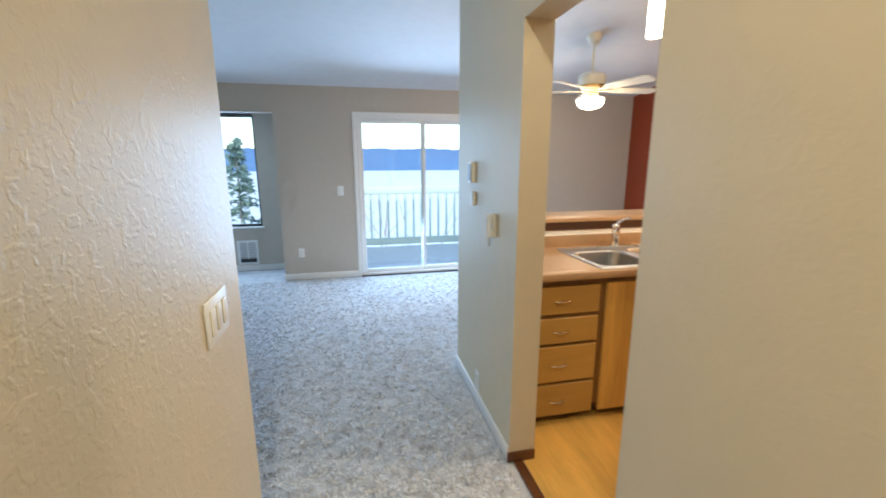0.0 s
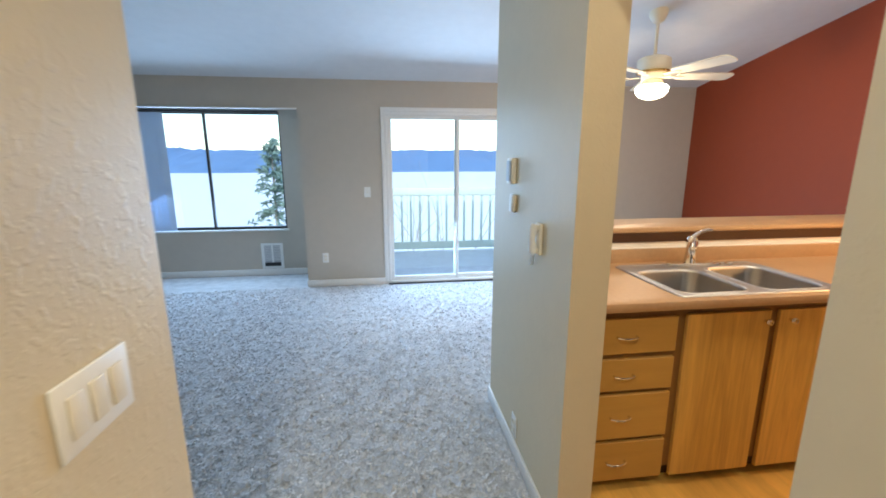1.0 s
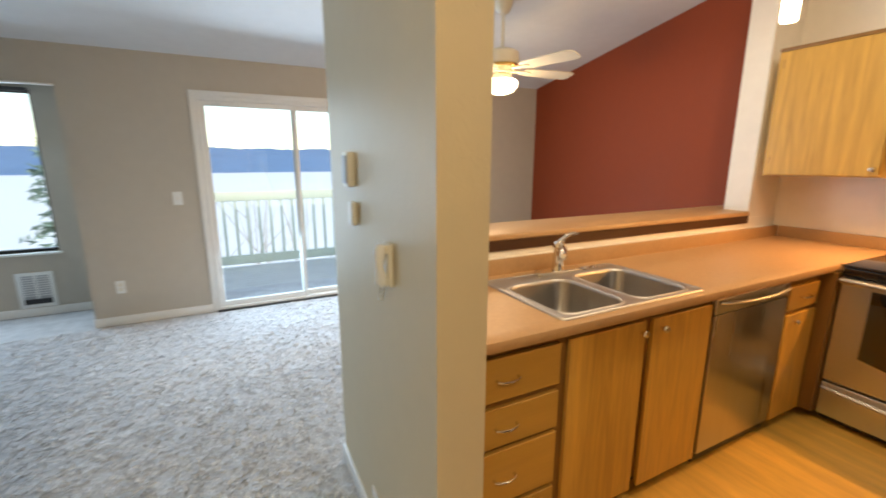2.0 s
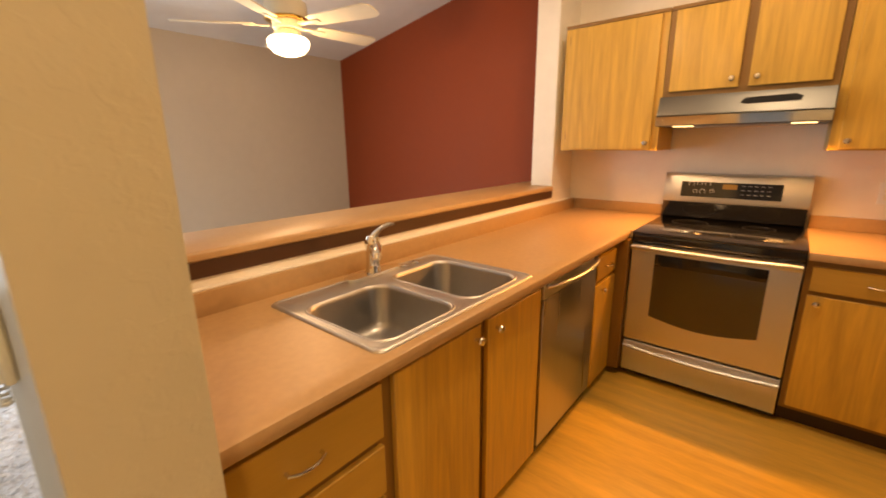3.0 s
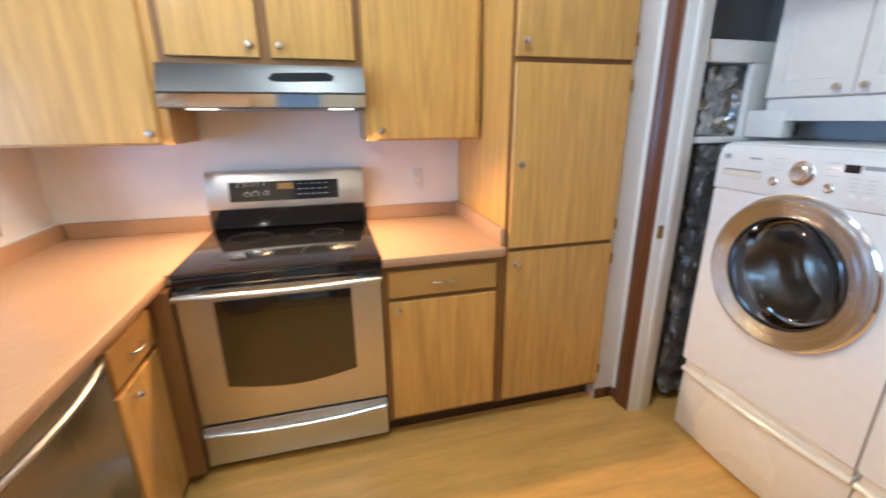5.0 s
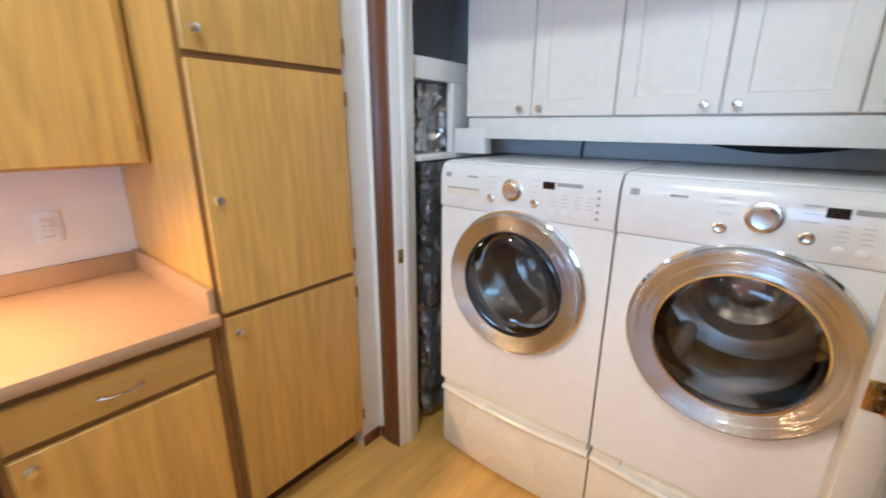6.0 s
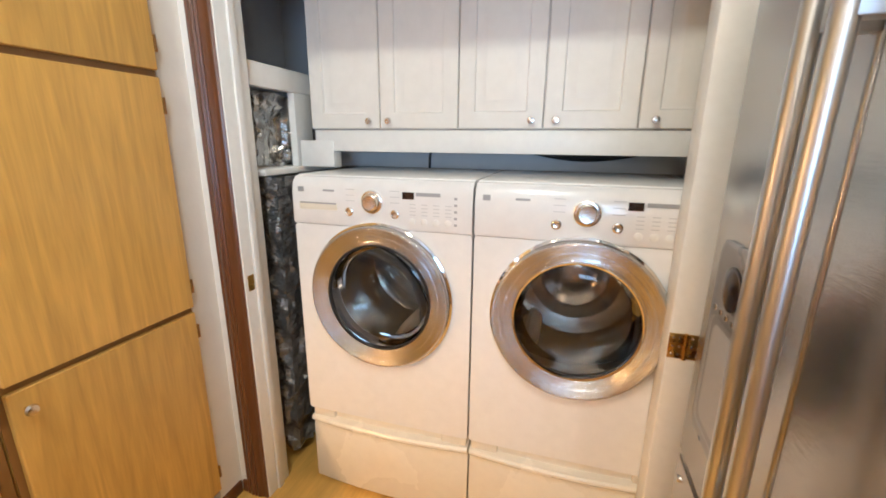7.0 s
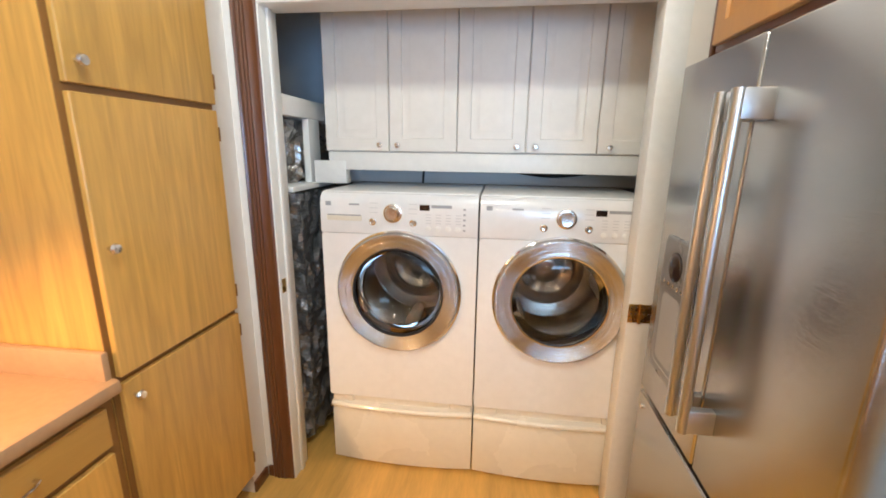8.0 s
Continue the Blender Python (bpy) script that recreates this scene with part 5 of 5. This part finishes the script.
    part("badge", B(bm_new(), x1 - 0.05, x1 - 0.026, yc - 0.001, yc + 0.001, 1.298, 1.316), GREY_PRINT, con)
    part("print_mark", B(bm_new(), x1 - 0.175, x1 - 0.13, yc - 0.001, yc + 0.0008, 1.302, 1.309), GREY_PRINT, con)
    for j in range(3):
        for s in (-1, 1):
            part("print_mark", B(bm_new(), kx + s * 0.085 - 0.02, kx + s * 0.085 + 0.015, yc - 0.001, yc + 0.0008, 1.272 + j * 0.02, 1.2745 + j * 0.02), PALE_PRINT, con)


WX, DX = 2.242, 1.553
pedestal(WX, "white drawer pedestal under the washing machine")
pedestal(DX, "white drawer pedestal under the dryer")
machine(WX, True)
machine(DX, False)
structure("trim_backboard", B(bm_new(), 1.401, 3.05, -0.82, -0.805, 1.359, 1.521, 0.002), GREY_PAINT, "blue-grey board behind the laundry machines", "trim")
whole("power_cord", tube(bm_new(), [(2.575, -0.795, 1.359), (2.572, -0.79, 1.40), (2.568, -0.793, 1.44), (2.555, -0.796, 1.50)], 0.006, 8), BLACK, (2.575, -0.795, 1.359), "black power cord behind the machines", "cord")
whole("drain_hose", tube(bm_new(), [(2.2 - 0.6 * f, -0.775, 1.47 - 0.05 * math.sin(math.pi * f)) for f in [i / 12 for i in range(13)]], 0.018, 10), BLACK, (1.9, -0.775, 1.42), "dark hose hanging behind the machines", "hose")
whole("grey_pipe", tube(bm_new(), [(3.02, -0.72, 1.372), (3.02, -0.74, 1.5), (3.03, -0.8, 1.58), (3.06, -0.9, 1.62)], 0.016, 10), GREY_PRINT, (3.02, -0.72, 1.372), "grey flexible pipe beside the cabinets", "pipe")
HY = SOUTH - 0.026
hg = thing("hinge", (1.603, HY, 0.893), "brass door hinge remaining on the closet jamb", "hinge")
part("leaf", B(bm_new(), 1.561, 1.600, HY, HY + 0.003, 0.893, 0.968, 0.001), BRASS, hg)
part("leaf", B(bm_new(), 1.607, 1.646, HY + 0.0005, HY + 0.0035, 0.893, 0.968, 0.001), BRASS, hg)
part("knuckle", rod(bm_new(), (1.6035, HY + 0.004, 0.891), 0.0065, 0.079), BRASS, hg)
for sx in (1.572, 1.588, 1.619, 1.635):
    for sz in (0.905, 0.930, 0.956):
        part("screw", rod(bm_new(), (sx, HY + 0.003, sz), 0.0035, 0.0015, "y", 10, 0.0004), NICKEL, hg)

# ---- refrigerator ----
fr = thing("refrigerator", (1.25, 0.49, 0.004), "stainless steel french-door refrigerator with bar handles", "refrigerator")
FXF, FY0, FY1 = 1.622, 0.008, 0.838
part("cabinet", B(bm_new(), 0.87, 1.545, FY0 + 0.005, FY1 - 0.005, 0.03, 1.785, 0.004), BLACK, fr)
part("base_grille", B(bm_new(), 1.48, 1.57, FY0 + 0.01, FY1 - 0.01, 0.004, 0.09, 0.004), BLACK, fr)
doors = []
for y0, y1, z0, z1 in ((FY0, 0.4175, 0.722, 1.79), (0.4235, FY1, 0.722, 1.79), (FY0, FY1, 0.10, 0.706)):
    doors.append(part("door", B(bm_new(), 1.552, FXF, y0, y1, z0, z1, 0.008, 3), FRIDGE_STEEL, fr, "brushed steel door"))
part("gasket", B(bm_new(), 1.544, 1.554, FY0 + 0.01, FY1 - 0.01, 0.11, 1.78), BLACK, fr)
for d, hy in ((doors[0], 0.408), (doors[1], 0.480)):
    h = part("handle", tube(bm_new(), [(1.687, hy, 0.868), (1.688, hy, 0.95), (1.690, hy, 1.25), (1.688, hy, 1.56), (1.687, hy, 1.668)], 0.0135, 16), STEEL, d, "tubular steel bar handle")
    for z0 in (0.870, 1.606):
        part("bracket", B(bm_new(), FXF - 0.001, 1.685, hy - 0.0125, hy + 0.0125, z0, z0 + 0.062, 0.003), RIM_STEEL, h)
part("lock", rod(bm_new(), (FXF - 0.001, 0.045, 0.655), 0.009, 0.006, "x", 14, 0.001), NICKEL, doors[2])
dp = part("dispenser", rings(bm_new(), [[(FXF + o, y, z) for y, z in rounded(0.07 + i, 0.27 - i, 0.84 + i, 1.29 - i, 0.03, 4)] for i, o in ((0, -0.002), (0.0, 0.004), (0.006, 0.007), (0.012, 0.006))], False, True), DISPENSER, doors[0], "grey water and ice dispenser")
part("recess", rings(bm_new(), [[(FXF + o, y, z) for y, z in rounded(0.087 + i, 0.253 - i, 0.87 + i, 1.13 - i, 0.025, 4)] for i, o in ((0, 0.0075), (0.004, 0.005), (0.02, 0.0062))], False, True), GREY_PRINT, dp, "grey dispenser recess")
part("screen", lathe(bm_new(), (FXF + 0.006, 0.17, 1.205), [(0.045, 0), (0.045, 0.004), (0.038, 0.006), (0, 0.006)], "x", 28), LCD, dp, "oval dispenser display")
for i in range(5):
    part("key", rod(bm_new(), (FXF + 0.006, 0.106 + i * 0.032, 1.146), 0.007, 0.004, "x", 14, 0.001), NICKEL, dp)
cab = thing("wall_cabinet", (1.25, 0.49, 1.82), "honey maple wall cabinet over the refrigerator", "cabinet")
part("body", B(bm_new(), 0.852, 1.545, 0.03, 0.86, 1.822, 2.16), HONEY, cab)
part("rail", B(bm_new(), 1.545, 1.551, 0.03, 0.86, 1.822, 2.16), BROWN_TRIM, cab)
for y0, y1 in ((0.045, 0.440), (0.450, 0.845)):
    part("door", raised_door_x(y0, y1, 1.84, 2.15, 1.570), HONEY, cab)
part("side_panel", B(bm_new(), 0.852, 1.55, -0.015, 0.003, 0.004, 2.16, 0.002), BROWN_TRIM, cab, "dark stained side panel")

# ---- lamps ----
FXC, FYC = 2.29, 3.80
fz = ceil_z(FYC)
fan = thing("ceiling_fan", (FXC, FYC, fz), "cream ceiling fan with five blades and a lit bowl", "ceiling fan")
part("canopy", lathe(bm_new(), (FXC, FYC, 0), [(0.0, fz - 0.09), (0.02, fz - 0.09), (0.045, fz - 0.075), (0.068, fz - 0.03), (0.07, fz + 0.02)], "z", 28), FAN_WHITE, fan)
part("down_rod", rod(bm_new(), (FXC, FYC, 2.28), 0.0125, fz - 0.075 - 2.28), FAN_WHITE, fan)
part("motor", lathe(bm_new(), (FXC, FYC, 0), [(0, 2.305), (0.05, 2.305), (0.10, 2.29), (0.128, 2.27), (0.132, 2.20), (0.125, 2.185), (0.09, 2.17), (0.085, 2.125), (0, 2.12)], "z", 36), FAN_WHITE, fan)
part("vent_band", lathe(bm_new(), (FXC, FYC, 0), [(0.130, 2.182), (0.133, 2.178), (0.126, 2.17), (0.09, 2.168)], "z", 36), BRASS, fan)
part("light_kit", lathe(bm_new(), (FXC, FYC, 0), [(0.05, 2.125), (0.075, 2.11), (0.085, 2.085), (0.10, 2.075), (0.10, 2.068), (0, 2.068)], "z", 32), FAN_WHITE, fan)
part("bowl", lathe(bm_new(), (FXC, FYC, 0), [(0.112, 2.072), (0.128, 2.055), (0.122, 2.02), (0.095, 1.988), (0.05, 1.970), (0, 1.965)], "z", 32), LAMP_GLASS, fan, "lit frosted glass bowl").visible_shadow = False
for q in range(5):
    turn = Matrix.Translation((FXC, FYC, 2.15)) @ Matrix.Rotation(radians(-4 + 72 * q), 4, "Z") @ Matrix.Rotation(radians(-12), 4, "X")
    bm = bm_new()
    prof = [(0.20, 0.045), (0.24, 0.058), (0.45, 0.068), (0.62, 0.070), (0.655, 0.055), (0.665, 0.03)]
    prism(bm, [(x, y) for x, y in prof] + [(x, -y) for x, y in reversed(prof)], "z", -0.004, 0.004)
    bmesh.ops.transform(bm, verts=bm.verts, matrix=turn)
    bl = part("blade", bm, FAN_WHITE, fan)
    bm = bm_new()
    B(bm, 0.10, 0.26, -0.018, 0.018, -0.012, -0.004, 0.003)
    bmesh.ops.transform(bm, verts=bm.verts, matrix=turn)
    part("blade_iron", bm, FAN_WHITE, bl)

for px, py in PENDANTS:
    pz = ceil_z(py)
    pd = thing("pendant_lamp", (px, py, pz), "slim lit opal glass pendant lamp over the counter", "pendant lamp", "pendant lamps")
    part("canopy", lathe(bm_new(), (px, py, 0), [(0, pz - 0.03), (0.03, pz - 0.03), (0.055, pz - 0.012), (0.058, pz + 0.02)], "z", 24), NICKEL, pd)
    part("cord", rod(bm_new(), (px, py, 2.31), 0.004, pz - 0.03 - 2.31), NICKEL, pd)
    part("cap", lathe(bm_new(), (px, py, 0), [(0, 2.33), (0.012, 2.33), (0.024, 2.31), (0.031, 2.285), (0.031, 2.27), (0, 2.27)], "z", 24), NICKEL, pd)
    part("shade", lathe(bm_new(), (px, py, 0), [(0.029, 2.275), (0.033, 2.26), (0.033, 2.06), (0.030, 2.055), (0.027, 2.06), (0.027, 2.26)], "z", 28), PENDANT_GLASS, pd, "lit opal glass shade").visible_shadow = False
# fixtures for the two unseen lamps; the kitchen one is an added fill
for cx, cy in UNSEEN_CEILING_LAMPS:
    cz = ceil_z(cy)
    cl = thing("unseen_ceiling_lamp", (cx, cy, cz), "unseen round flush ceiling lamp with a lit opal dome", "ceiling lamp", "ceiling lamps")
    part("base", lathe(bm_new(), (cx, cy, 0), [(0, cz - 0.04), (0.155, cz - 0.04), (0.16, cz - 0.02), (0.16, cz + 0.03)], "z", 32), WHITE_PLASTIC, cl)
    part("dome", lathe(bm_new(), (cx, cy, 0), [(0.15, cz - 0.04), (0.14, cz - 0.075), (0.09, cz - 0.105), (0, cz - 0.115)], "z", 32), LAMP_GLASS, cl, "lit opal dome").visible_shadow = False

# ---- carpet pile where the walk passes ----
rng_ = np.random.default_rng(5)
N = 190000
py = 1.0 + 4.4 * rng_.uniform(0, 1, N) ** 1.5
px = rng_.uniform(-3.2, 1.9, N)
keep = ~((px > HALL_E - 0.02) & (py < 2.76)) & ~((px < HALL_W + 0.02) & (py < 1.30)) & (py < NORTH - 0.04)
px, py = px[keep], py[keep]
N = len(px)
ang, hh, ww = rng_.uniform(0, 2 * np.pi, N), rng_.uniform(0.002, 0.007, N), rng_.uniform(0.004, 0.008, N)
la, lr = rng_.uniform(0, 2 * np.pi, N), rng_.uniform(0.004, 0.020, N)
clump = rng_.uniform(0, 1, (260, 260))
gx, gy = (px + 3.3) / 0.024, (py - 0.9) / 0.024
ix, iy = gx.astype(int), gy.astype(int)
ux, uy = gx - ix, gy - iy
lump = (clump[ix % 260, iy % 260] * (1 - ux) * (1 - uy) + clump[(ix + 1) % 260, iy % 260] * ux * (1 - uy)
        + clump[ix % 260, (iy + 1) % 260] * (1 - ux) * uy + clump[(ix + 1) % 260, (iy + 1) % 260] * ux * uy)
hh = hh * 0.5 + 0.014 * np.clip(lump - 0.25, 0, 1)
ca, sa = np.cos(ang) * ww, np.sin(ang) * ww
tx, ty = px + np.cos(la) * lr, py + np.sin(la) * lr
v = np.stack([np.stack([px - ca, py - sa, np.full(N, -0.001)], 1), np.stack([px + ca, py + sa, np.full(N, -0.001)], 1),
              np.stack([tx + ca * 0.7, ty + sa * 0.7, hh], 1), np.stack([tx - ca * 0.7, ty - sa * 0.7, hh], 1)], 1).reshape(-1, 3)
f = np.arange(4 * N).reshape(-1, 4)
me = bpy.data.meshes.new("carpet_pile")
me.from_pydata(v.tolist(), [], f.tolist())
me.materials.append(PILE)
tagged(new("carpet_pile", me), "loose twisted tufts of the grey-beige carpet", "carpet pile", kind="stuff")
